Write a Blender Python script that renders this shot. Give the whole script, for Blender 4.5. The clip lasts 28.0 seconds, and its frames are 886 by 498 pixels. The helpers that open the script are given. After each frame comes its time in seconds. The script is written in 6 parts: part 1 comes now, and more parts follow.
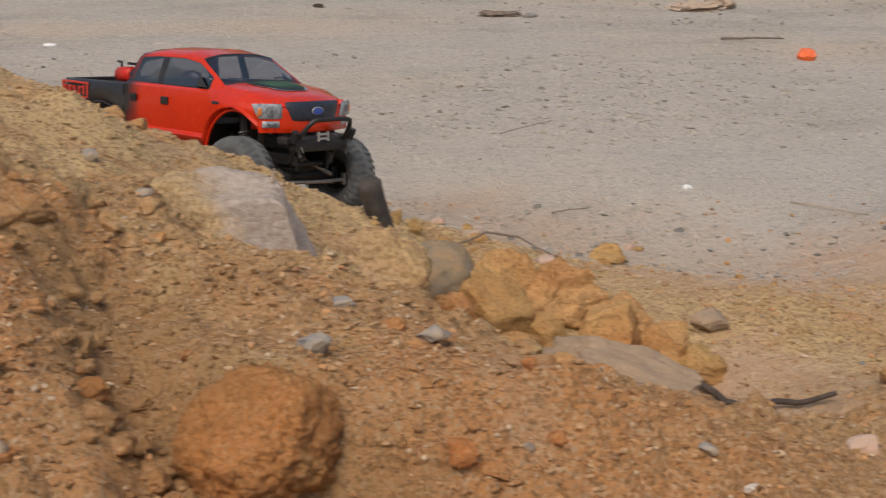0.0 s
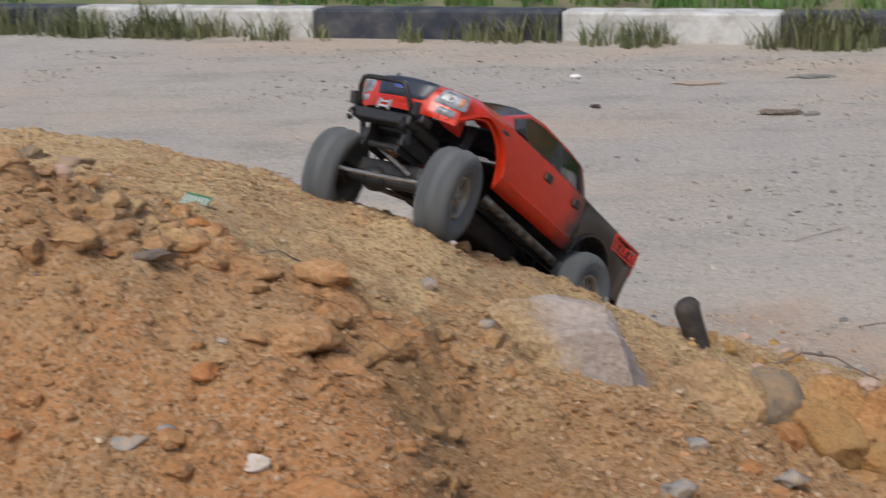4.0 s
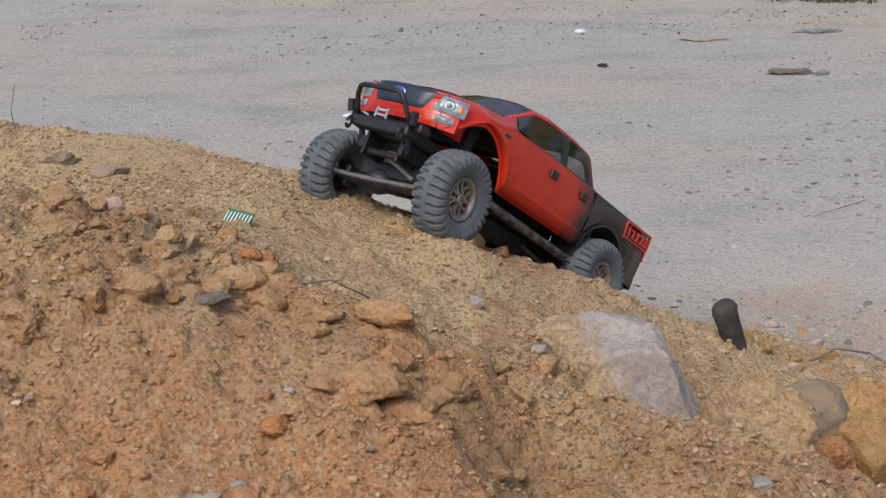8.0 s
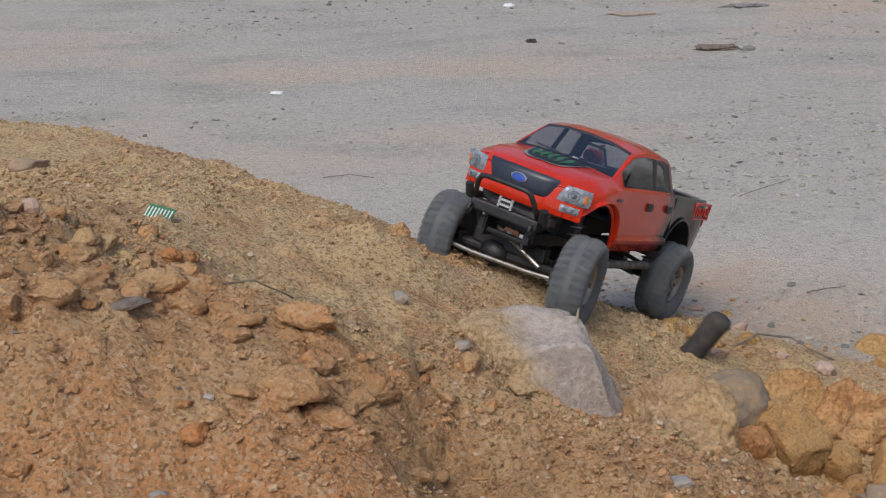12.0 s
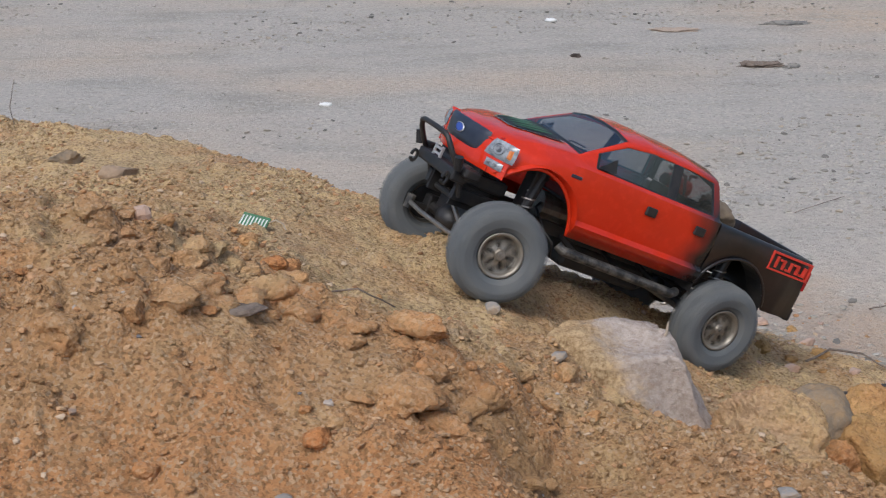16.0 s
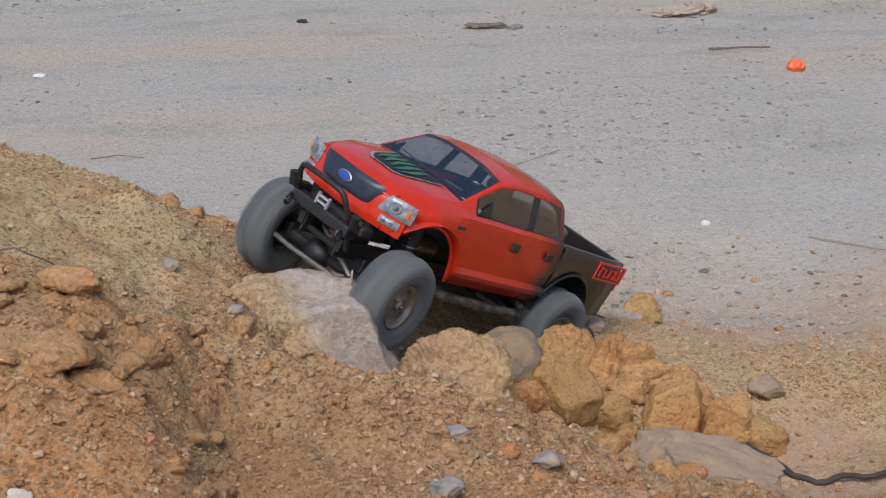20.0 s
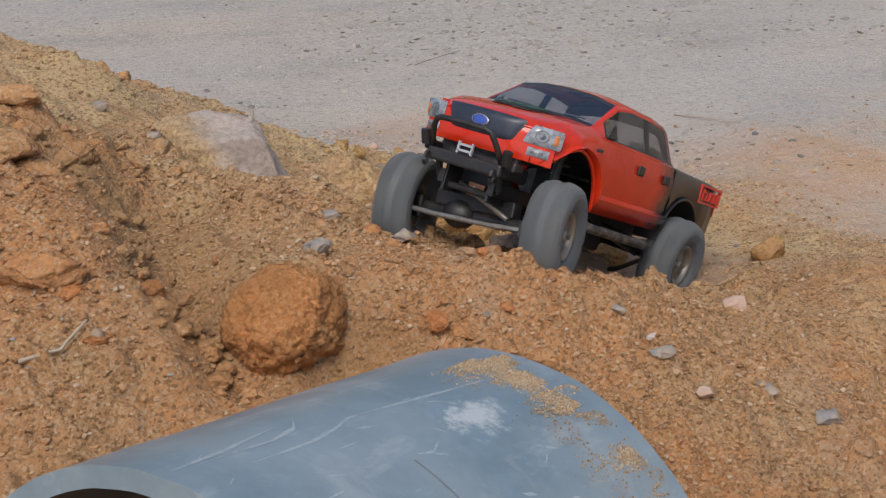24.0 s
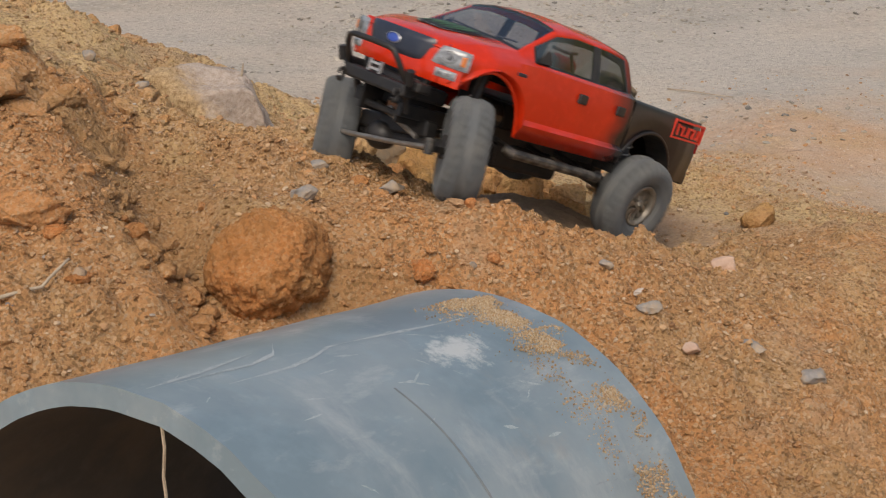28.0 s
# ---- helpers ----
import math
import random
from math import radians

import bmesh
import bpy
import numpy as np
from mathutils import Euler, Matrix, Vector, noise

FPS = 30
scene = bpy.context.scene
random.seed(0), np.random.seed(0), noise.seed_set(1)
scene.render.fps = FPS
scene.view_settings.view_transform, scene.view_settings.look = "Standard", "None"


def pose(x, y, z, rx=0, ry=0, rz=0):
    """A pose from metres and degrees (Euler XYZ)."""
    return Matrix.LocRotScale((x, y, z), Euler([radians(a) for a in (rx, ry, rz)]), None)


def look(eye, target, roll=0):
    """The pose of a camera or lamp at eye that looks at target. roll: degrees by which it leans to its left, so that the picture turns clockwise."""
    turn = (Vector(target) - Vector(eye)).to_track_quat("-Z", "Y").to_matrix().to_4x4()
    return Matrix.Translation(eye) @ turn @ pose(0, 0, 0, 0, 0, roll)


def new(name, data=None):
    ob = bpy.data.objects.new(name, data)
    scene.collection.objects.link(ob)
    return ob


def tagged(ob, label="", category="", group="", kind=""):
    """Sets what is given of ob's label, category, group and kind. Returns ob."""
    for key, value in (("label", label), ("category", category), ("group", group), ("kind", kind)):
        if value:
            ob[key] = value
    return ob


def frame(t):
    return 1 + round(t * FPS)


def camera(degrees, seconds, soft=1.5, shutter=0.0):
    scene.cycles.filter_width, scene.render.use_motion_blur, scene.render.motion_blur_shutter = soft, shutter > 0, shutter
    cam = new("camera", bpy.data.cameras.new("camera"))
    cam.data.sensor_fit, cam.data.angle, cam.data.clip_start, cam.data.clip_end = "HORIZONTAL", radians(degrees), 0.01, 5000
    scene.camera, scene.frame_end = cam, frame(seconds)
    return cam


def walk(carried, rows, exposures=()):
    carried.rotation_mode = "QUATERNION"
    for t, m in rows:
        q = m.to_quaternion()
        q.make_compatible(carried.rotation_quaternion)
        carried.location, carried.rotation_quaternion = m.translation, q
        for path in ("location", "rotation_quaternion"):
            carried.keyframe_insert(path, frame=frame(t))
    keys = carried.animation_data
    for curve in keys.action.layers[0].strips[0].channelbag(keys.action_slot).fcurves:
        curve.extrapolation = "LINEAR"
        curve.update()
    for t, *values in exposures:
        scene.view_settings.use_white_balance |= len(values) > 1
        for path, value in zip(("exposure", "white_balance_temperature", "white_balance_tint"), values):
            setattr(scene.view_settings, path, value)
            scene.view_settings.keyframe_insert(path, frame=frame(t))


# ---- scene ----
cam = camera(34.0, 28.0, soft=1.1, shutter=0.4)
PATH = [
    (0, (0.313, 0.063, 0.79), (0.427, 1.947, 0.128), 0.5),
    (0.5, (0.274, 0.071, 0.787), (0.283, 1.963, 0.137), -0.5),
    (1, (0.266, 0.074, 0.804), (0.245, 1.974, 0.179), -0.8),
    (1.5, (0.288, 0.077, 0.824), (0.261, 1.994, 0.256), -1.1),
    (2, (0.314, 0.071, 0.823), (0.319, 1.981, 0.229), -1.3),
    (2.5, (0.305, 0.079, 0.821), (0.315, 1.984, 0.211), -1.5),
    (3, (0.281, 0.079, 0.821), (0.23, 1.989, 0.231), -1.8),
    (3.5, (0.254, 0.077, 0.829), (0.162, 1.987, 0.242), -1.6),
    (4, (0.213, 0.063, 0.847), (-0.007, 1.974, 0.297), -2.2),
    (4.5, (0.175, 0.064, 0.856), (-0.123, 1.973, 0.336), -2.0),
    (6.5, (0.138, 0.076, 0.9), (-0.063, 1.965, 0.273), -1.9),
    (7, (0.141, 0.088, 0.916), (-0.071, 1.967, 0.264), -1.8),
    (7.5, (0.144, 0.093, 0.934), (-0.078, 1.969, 0.275), -2.4),
    (8, (0.142, 0.095, 0.946), (-0.058, 1.978, 0.301), -2.5),
    (8.5, (0.145, 0.104, 0.967), (-0.085, 1.985, 0.328), -3.2),
    (9, (0.153, 0.109, 0.973), (-0.017, 1.995, 0.329), -2.6),
    (9.5, (0.152, 0.115, 0.984), (-0.025, 1.996, 0.327), -2.6),
    (10, (0.154, 0.11, 0.985), (0.004, 1.991, 0.321), -2.2),
    (10.5, (0.155, 0.113, 0.987), (0.018, 1.995, 0.325), -2.1),
    (11, (0.154, 0.109, 0.982), (0.016, 1.991, 0.319), -2.3),
    (11.5, (0.154, 0.111, 0.979), (0.047, 1.988, 0.298), -1.9),
    (13.5, (0.131, 0.111, 0.969), (0.003, 1.977, 0.261), -2.2),
    (14, (0.104, 0.109, 0.97), (-0.048, 1.968, 0.249), -1.8),
    (14.5, (0.074, 0.103, 0.977), (-0.129, 1.96, 0.264), -2.1),
    (15, (0.055, 0.091, 0.983), (-0.17, 1.95, 0.283), -1.6),
    (15.5, (0.059, 0.084, 0.987), (-0.113, 1.952, 0.293), -1.3),
    (16, (0.063, 0.086, 0.984), (-0.064, 1.964, 0.308), -1.4),
    (16.5, (0.071, 0.084, 0.981), (-0.016, 1.963, 0.299), -1.1),
    (17, (0.074, 0.085, 0.979), (0.012, 1.964, 0.295), -1.2),
    (17.5, (0.082, 0.088, 0.975), (0.008, 1.963, 0.28), -1.5),
    (18, (0.098, 0.094, 0.97), (0.078, 1.965, 0.264), -1.1),
    (18.5, (0.116, 0.102, 0.974), (0.148, 1.975, 0.275), -1.2),
    (19, (0.134, 0.109, 0.965), (0.223, 1.984, 0.274), -0.9),
    (19.5, (0.163, 0.109, 0.95), (0.308, 1.973, 0.239), -0.9),
    (20, (0.162, 0.107, 0.941), (0.354, 1.967, 0.231), -0.5),
    (20.5, (0.164, 0.109, 0.929), (0.357, 1.958, 0.193), -0.6),
    (21, (0.173, 0.112, 0.916), (0.381, 1.956, 0.172), -0.3),
    (21.5, (0.193, 0.106, 0.908), (0.43, 1.939, 0.144), -0.8),
    (22, (0.2, -0.006, 0.919), (0.529, 1.818, 0.168), -0.0),
    (22.5, (0.189, -0.246, 0.948), (0.558, 1.571, 0.197), 0.2),
    (24.5, (0.211, -0.284, 0.899), (0.432, 1.55, 0.133), -0.6),
    (25, (0.197, -0.288, 0.892), (0.423, 1.549, 0.134), 0.4),
    (25.5, (0.193, -0.285, 0.891), (0.434, 1.549, 0.132), 0.7),
    (26, (0.19, -0.286, 0.88), (0.424, 1.546, 0.113), 0.0),
    (26.5, (0.193, -0.289, 0.879), (0.422, 1.54, 0.105), -0.1),
    (27, (0.198, -0.292, 0.876), (0.434, 1.536, 0.101), 0.3),
    (27.5, (0.217, -0.293, 0.871), (0.483, 1.533, 0.098), 0.7),
    (28, (0.212, -0.287, 0.869), (0.478, 1.536, 0.091), 0.5),
]
EXPOSURES = [(0, -0.09, 6900, 10), (2, -0.17, 6450, 10), (4, -0.03, 6150, 9), (7, 0.01, 5850, 8), (8.3, 0.01, 5850, 8), (9.2, -0.30, 5900, 8), (11.4, -0.22, 5950, 8), (13.4, -0.01, 5900, 8), (20, -0.01, 5850, 8), (22, -0.05, 5950, 8), (25, -0.07, 6450, 10), (26, -0.05, 6850, 10), (28, -0.01, 7050, 10)]
walk(cam, [(t, look(eye, target, roll)) for t, eye, target, roll in PATH], EXPOSURES)

# ---- light ----
world = bpy.data.worlds.new("world")
scene.world = world
world.use_nodes = True
wn = world.node_tree.nodes
sky = wn.new("ShaderNodeTexSky")
sky.sky_type, sky.sun_disc = "NISHITA", False
sky.sun_elevation, sky.sun_rotation = radians(55), radians(200)
sky.air_density, sky.dust_density = 1.0, 4.0
wn["Background"].inputs["Strength"].default_value = 0.14
world.node_tree.links.new(sky.outputs[0], wn["Background"].inputs["Color"])
sun = new("sun", bpy.data.lights.new("sun", "SUN"))
sun.data.energy, sun.data.angle, sun.data.color = 1.5, radians(25), (1.0, 0.95, 0.88)
SUN_AZ, SUN_EL = radians(200), radians(55)
sun.matrix_world = look((0, 0, 5), (-5 * math.sin(SUN_AZ) / math.tan(SUN_EL), -5 * math.cos(SUN_AZ) / math.tan(SUN_EL), 0))
scene.view_settings.exposure = 0.0


# ---- materials ----
def mat(name, base, rough=0.6, metal=0.0, spots=None, amount=0.5, size=20.0, bump=0.0, bump_size=60.0, coat=0.0, random_tint=0.0):
    """A surface with two scales of mottling between base and spots, and a fine relief."""
    m = bpy.data.materials.new(name)
    m.use_nodes = True
    nt = m.node_tree
    bsdf = nt.nodes["Principled BSDF"]
    bsdf.inputs["Roughness"].default_value, bsdf.inputs["Metallic"].default_value = rough, metal
    bsdf.inputs["Coat Weight"].default_value = coat
    co = nt.nodes.new("ShaderNodeTexCoord").outputs["Object"]

    def noise_node(scale, detail=6.0, roughness=0.6):
        n = nt.nodes.new("ShaderNodeTexNoise")
        n.inputs["Scale"].default_value, n.inputs["Detail"].default_value, n.inputs["Roughness"].default_value = scale, detail, roughness
        nt.links.new(co, n.inputs["Vector"])
        return n.outputs["Fac"]

    def mixed(a, b, fac):
        x = nt.nodes.new("ShaderNodeMix")
        x.data_type = "RGBA"
        for sock, v in ((x.inputs[6], a), (x.inputs[7], b)):
            if isinstance(v, tuple):
                sock.default_value = (*v, 1)
            else:
                nt.links.new(v, sock)
        nt.links.new(fac, x.inputs[0])
        return x.outputs[2]

    def ramp(v, lo, hi, top=1.0):
        r = nt.nodes.new("ShaderNodeMapRange")
        r.inputs[1].default_value, r.inputs[2].default_value, r.inputs[4].default_value = lo, hi, top
        nt.links.new(v, r.inputs[0])
        return r.outputs[0]

    spots = spots or tuple(v * 0.6 for v in base)
    col = mixed(base, spots, ramp(noise_node(size), 0.42, 0.66, amount))
    fine = tuple(min(1, v * 1.35 + 0.01) for v in base)
    col = mixed(col, fine, ramp(noise_node(size * 6), 0.5, 0.75, amount * 0.7))
    if random_tint:
        info = nt.nodes.new("ShaderNodeNewGeometry")
        col = mixed(col, tuple(v * 0.45 for v in base), ramp(info.outputs["Random Per Island"], 0.3, 1.0, random_tint))
    nt.links.new(col, bsdf.inputs["Base Color"])
    if bump:
        b = nt.nodes.new("ShaderNodeBump")
        b.inputs["Strength"].default_value, b.inputs["Distance"].default_value = 1.0, bump
        nt.links.new(noise_node(bump_size, 8.0, 0.65), b.inputs["Height"])
        nt.links.new(b.outputs[0], bsdf.inputs["Normal"])
    return m


def glass(name, tint, alpha):
    """Thin clear plastic: mostly see-through, with a glossy face."""
    m = bpy.data.materials.new(name)
    m.use_nodes = True
    nt = m.node_tree
    nt.nodes.remove(nt.nodes["Principled BSDF"])
    clear, gloss, mix = (nt.nodes.new("ShaderNode" + k) for k in ("BsdfTransparent", "BsdfGlossy", "MixShader"))
    clear.inputs[0].default_value = (*tint, 1)
    gloss.inputs["Roughness"].default_value = 0.06
    mix.inputs[0].default_value = alpha
    nt.links.new(clear.outputs[0], mix.inputs[1])
    nt.links.new(gloss.outputs[0], mix.inputs[2])
    nt.links.new(mix.outputs[0], nt.nodes["Material Output"].inputs[0])
    return m


def ground_material(name="ground", pure=False, tint=None):
    """Orange clay on the mound, sandy apron, grey gravel on the plain."""
    m = bpy.data.materials.new(name)
    m.use_nodes = True
    nt = m.node_tree
    bsdf = nt.nodes["Principled BSDF"]
    bsdf.inputs["Roughness"].default_value = 0.95
    bsdf.inputs["Specular IOR Level"].default_value = 0.2
    co = nt.nodes.new("ShaderNodeNewGeometry").outputs["Position"]
    sep = nt.nodes.new("ShaderNodeSeparateXYZ")
    nt.links.new(co, sep.inputs[0])

    def noise_node(scale, detail=6.0, roughness=0.6, stretch=None):
        n = nt.nodes.new("ShaderNodeTexNoise")
        n.inputs["Scale"].default_value, n.inputs["Detail"].default_value, n.inputs["Roughness"].default_value = scale, detail, roughness
        if stretch:
            mp = nt.nodes.new("ShaderNodeMapping")
            mp.inputs["Scale"].default_value = stretch
            nt.links.new(co, mp.inputs[0])
            nt.links.new(mp.outputs[0], n.inputs["Vector"])
        else:
            nt.links.new(co, n.inputs["Vector"])
        return n.outputs["Fac"]

    def ramp(v, lo, hi, a=0.0, b=1.0):
        r = nt.nodes.new("ShaderNodeMapRange")
        for k, w in ((1, lo), (2, hi), (3, a), (4, b)):
            r.inputs[k].default_value = w
        nt.links.new(v, r.inputs[0])
        return r.outputs[0]

    def maths(op, a, b):
        n = nt.nodes.new("ShaderNodeMath")
        n.operation = op
        for sock, v in zip(n.inputs, (a, b)):
            if isinstance(v, float):
                sock.default_value = v
            else:
                nt.links.new(v, sock)
        return n.outputs[0]

    def mixed(a, b, fac):
        x = nt.nodes.new("ShaderNodeMix")
        x.data_type = "RGBA"
        for sock, v in ((x.inputs[6], a), (x.inputs[7], b)):
            if isinstance(v, tuple):
                sock.default_value = (*v, 1)
            else:
                nt.links.new(v, sock)
        nt.links.new(fac, x.inputs[0])
        return x.outputs[2]

    clay = mixed((0.485, 0.296, 0.143), (0.505, 0.272, 0.122), ramp(noise_node(4.0), 0.4, 0.6))
    clay = mixed(clay, (0.610, 0.445, 0.232), ramp(maths("ADD", noise_node(9.0), ramp(sep.outputs[1], 1.10, 1.80, -0.13, 0.18)), 0.46, 0.68, 0.0, 0.9))
    clay = mixed(clay, (0.560, 0.258, 0.100), ramp(maths("ADD", noise_node(3.3, 6.0, 0.65), ramp(sep.outputs[1], 1.0, 1.6, 0.06, -0.04)), 0.50, 0.62, 0.0, 0.72))
    clay = mixed(clay, (0.482, 0.337, 0.219), ramp(noise_node(5.1, 5.0, 0.65), 0.58, 0.68, 0.0, 0.6))
    clay = mixed(clay, (0.284, 0.164, 0.075), ramp(noise_node(28.0, 6.0, 0.7), 0.55, 0.72, 0.0, 0.25 if pure else 0.48))
    clay = mixed(clay, (0.568, 0.421, 0.264), ramp(noise_node(170.0, 4.0, 0.75), 0.54, 0.70, 0.0, 0.55))
    clay = mixed(clay, (0.200, 0.104, 0.044), ramp(noise_node(230.0, 3.0, 0.65), 0.54, 0.68, 0.0, 0.4 if pure else 0.7))
    cells = nt.nodes.new("ShaderNodeTexVoronoi")
    cells.inputs["Scale"].default_value = 300.0
    nt.links.new(co, cells.inputs["Vector"])
    grey = nt.nodes.new("ShaderNodeSeparateColor")
    nt.links.new(cells.outputs["Color"], grey.inputs[0])
    clay = mixed(clay, (0.224, 0.131, 0.061), ramp(grey.outputs[0], 0.60, 0.95, 0.0, 0.4 if pure else 0.72))
    clay = mixed(clay, (0.585, 0.421, 0.264), ramp(grey.outputs[1], 0.68, 1.0, 0.0, 0.5 if pure else 0.72))
    # ragged patches of browner soil in and below the bowl
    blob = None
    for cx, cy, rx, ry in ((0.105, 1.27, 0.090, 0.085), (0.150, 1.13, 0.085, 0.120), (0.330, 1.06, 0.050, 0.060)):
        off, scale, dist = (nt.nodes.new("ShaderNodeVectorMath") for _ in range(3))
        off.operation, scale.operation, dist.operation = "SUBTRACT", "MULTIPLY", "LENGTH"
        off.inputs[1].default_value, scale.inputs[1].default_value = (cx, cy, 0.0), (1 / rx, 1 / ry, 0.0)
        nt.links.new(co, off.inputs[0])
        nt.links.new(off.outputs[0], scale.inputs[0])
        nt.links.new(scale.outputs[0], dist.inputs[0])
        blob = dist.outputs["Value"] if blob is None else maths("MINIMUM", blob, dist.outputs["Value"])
    browner_soil = maths("ADD", blob, ramp(noise_node(13.0, 6.0, 0.7), 0.25, 0.75, -0.6, 0.6))
    clay = mixed(clay, (0.290, 0.160, 0.066), ramp(browner_soil, 1.15, 0.55, 0.0, 0.40))
    sand = mixed((0.54, 0.405, 0.285), (0.55, 0.355, 0.225), ramp(noise_node(2.2), 0.4, 0.62))
    sand = mixed(sand, (0.33, 0.22, 0.14), ramp(noise_node(60.0), 0.55, 0.7, 0.0, 0.6))
    sand = mixed(sand, (0.66, 0.55, 0.45), ramp(noise_node(130.0, 3.0), 0.58, 0.7, 0.0, 0.7))
    gravel = mixed((0.45, 0.41, 0.36), (0.515, 0.410, 0.310), ramp(noise_node(1.1, 4.0, 0.5, (0.5, 1.0, 1.0)), 0.46, 0.66))
    gravel = mixed(gravel, (0.278, 0.260, 0.226), ramp(noise_node(3.5, 8.0, 0.8, (0.5, 1.3, 1.0)), 0.50, 0.66, 0.0, 0.85))
    gravel = mixed(gravel, (0.206, 0.190, 0.169), ramp(noise_node(60.0, 6.0, 0.75), 0.56, 0.70, 0.0, 0.65))
    gravel = mixed(gravel, (0.639, 0.580, 0.489), ramp(noise_node(95.0, 5.0, 0.75), 0.55, 0.70, 0.0, 0.6))
    gravel = mixed(gravel, (0.567, 0.500, 0.409), ramp(noise_node(14.0, 6.0, 0.75, (0.5, 1.3, 1.0)), 0.53, 0.68, 0.0, 0.6))
    gravel = mixed(gravel, (0.237, 0.220, 0.193), ramp(noise_node(20.0, 8.0, 0.8, (0.5, 1.3, 1.0)), 0.56, 0.68, 0.0, 0.65))
    gravel = mixed(gravel, (0.63, 0.575, 0.50), ramp(sep.outputs[1], 4.2, 2.4, 0.0, 0.34))
    bits = nt.nodes.new("ShaderNodeTexVoronoi")
    bits.inputs["Scale"].default_value = 130.0
    nt.links.new(co, bits.inputs["Vector"])
    bit = nt.nodes.new("ShaderNodeSeparateColor")
    nt.links.new(bits.outputs["Color"], bit.inputs[0])
    gravel = mixed(gravel, (0.206, 0.190, 0.169), ramp(bit.outputs[0], 0.72, 0.98, 0.0, 0.34))
    gravel = mixed(gravel, (0.680, 0.620, 0.526), ramp(bit.outputs[1], 0.76, 1.0, 0.0, 0.36))
    wob = ramp(noise_node(2.5, 6.0, 0.65), 0.3, 0.7, -0.35, 0.35)
    col = mixed(sand, gravel, ramp(maths("ADD", sep.outputs[1], wob), 1.95, 2.6))
    wob2 = ramp(noise_node(6.0, 6.0, 0.65), 0.3, 0.7, -0.03, 0.03)
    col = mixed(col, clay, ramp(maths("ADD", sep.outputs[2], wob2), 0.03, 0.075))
    if tint:
        x = nt.nodes.new("ShaderNodeMix")
        x.data_type, x.blend_type = "RGBA", "MULTIPLY"
        x.inputs[0].default_value, x.inputs[7].default_value = 1.0, (*tint, 1)
        nt.links.new(clay, x.inputs[6])
        clay = x.outputs[2]
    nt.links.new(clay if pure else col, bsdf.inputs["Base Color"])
    b = nt.nodes.new("ShaderNodeBump")
    b.inputs["Distance"].default_value = 0.0044 if pure else 0.0048
    vor = nt.nodes.new("ShaderNodeTexVoronoi")
    vor.inputs["Scale"].default_value = 210.0
    nt.links.new(co, vor.inputs["Vector"])
    h = maths("ADD", noise_node(150.0, 8.0, 0.75), maths("MULTIPLY", noise_node(45.0, 4.0), 1.0))
    h = maths("SUBTRACT", h, maths("MULTIPLY", vor.outputs["Distance"], 0.35))
    nt.links.new(h, b.inputs["Height"])
    nt.links.new(b.outputs[0], bsdf.inputs["Normal"])
    return m


def speckled(name, colours, rough=0.95):
    """Loose bits, each with a colour of its own."""
    m = bpy.data.materials.new(name)
    m.use_nodes = True
    nt = m.node_tree
    bsdf = nt.nodes["Principled BSDF"]
    bsdf.inputs["Roughness"].default_value = rough
    geo, ramp = nt.nodes.new("ShaderNodeNewGeometry"), nt.nodes.new("ShaderNodeValToRGB")
    ramp.color_ramp.interpolation = "CONSTANT"
    for k, c in enumerate(colours):
        e = ramp.color_ramp.elements[k] if k < 2 else ramp.color_ramp.elements.new(k / len(colours))
        e.position, e.color = k / len(colours), (*c, 1)
    nt.links.new(geo.outputs["Random Per Island"], ramp.inputs[0])
    grain, mix = nt.nodes.new("ShaderNodeTexNoise"), nt.nodes.new("ShaderNodeMix")
    grain.inputs["Scale"].default_value = 300
    mix.data_type, mix.blend_type = "RGBA", "MULTIPLY"
    mix.inputs[0].default_value = 0.5
    nt.links.new(ramp.outputs[0], mix.inputs[6])
    nt.links.new(grain.outputs["Fac"], mix.inputs[7])
    nt.links.new(mix.outputs[2], bsdf.inputs["Base Color"])
    return m


def sprayed(name):
    """Red lacquer that was sprayed black towards the tail, with dusty scratches."""
    m = mat(name, (0.60, 0.030, 0.006), 0.24, spots=(0.52, 0.024, 0.006), amount=0.5, size=14, coat=0.35)
    nt = m.node_tree
    bsdf = nt.nodes["Principled BSDF"]
    bsdf.inputs["Specular IOR Level"].default_value = 0.3
    old = bsdf.inputs["Base Color"].links[0].from_socket
    co, sep, n, r, mix = (nt.nodes.new("ShaderNode" + k) for k in ("TexCoord", "SeparateXYZ", "TexNoise", "MapRange", "Mix"))
    add = nt.nodes.new("ShaderNodeMath")
    add.operation = "MULTIPLY_ADD"
    add.inputs[1].default_value = 0.05
    n.inputs["Scale"].default_value = 22
    mix.data_type = "RGBA"
    r.inputs[1].default_value, r.inputs[2].default_value = -0.028, -0.078
    nt.links.new(co.outputs["Object"], sep.inputs[0])
    nt.links.new(co.outputs["Object"], n.inputs["Vector"])
    nt.links.new(n.outputs["Fac"], add.inputs[0])
    nt.links.new(sep.outputs[0], add.inputs[2])
    nt.links.new(add.outputs[0], r.inputs[0])
    nt.links.new(r.outputs[0], mix.inputs[0])
    nt.links.new(old, mix.inputs[6])
    mix.inputs[7].default_value = (0.018, 0.016, 0.015, 1)
    nt.links.new(mix.outputs[2], bsdf.inputs["Base Color"])
    return m


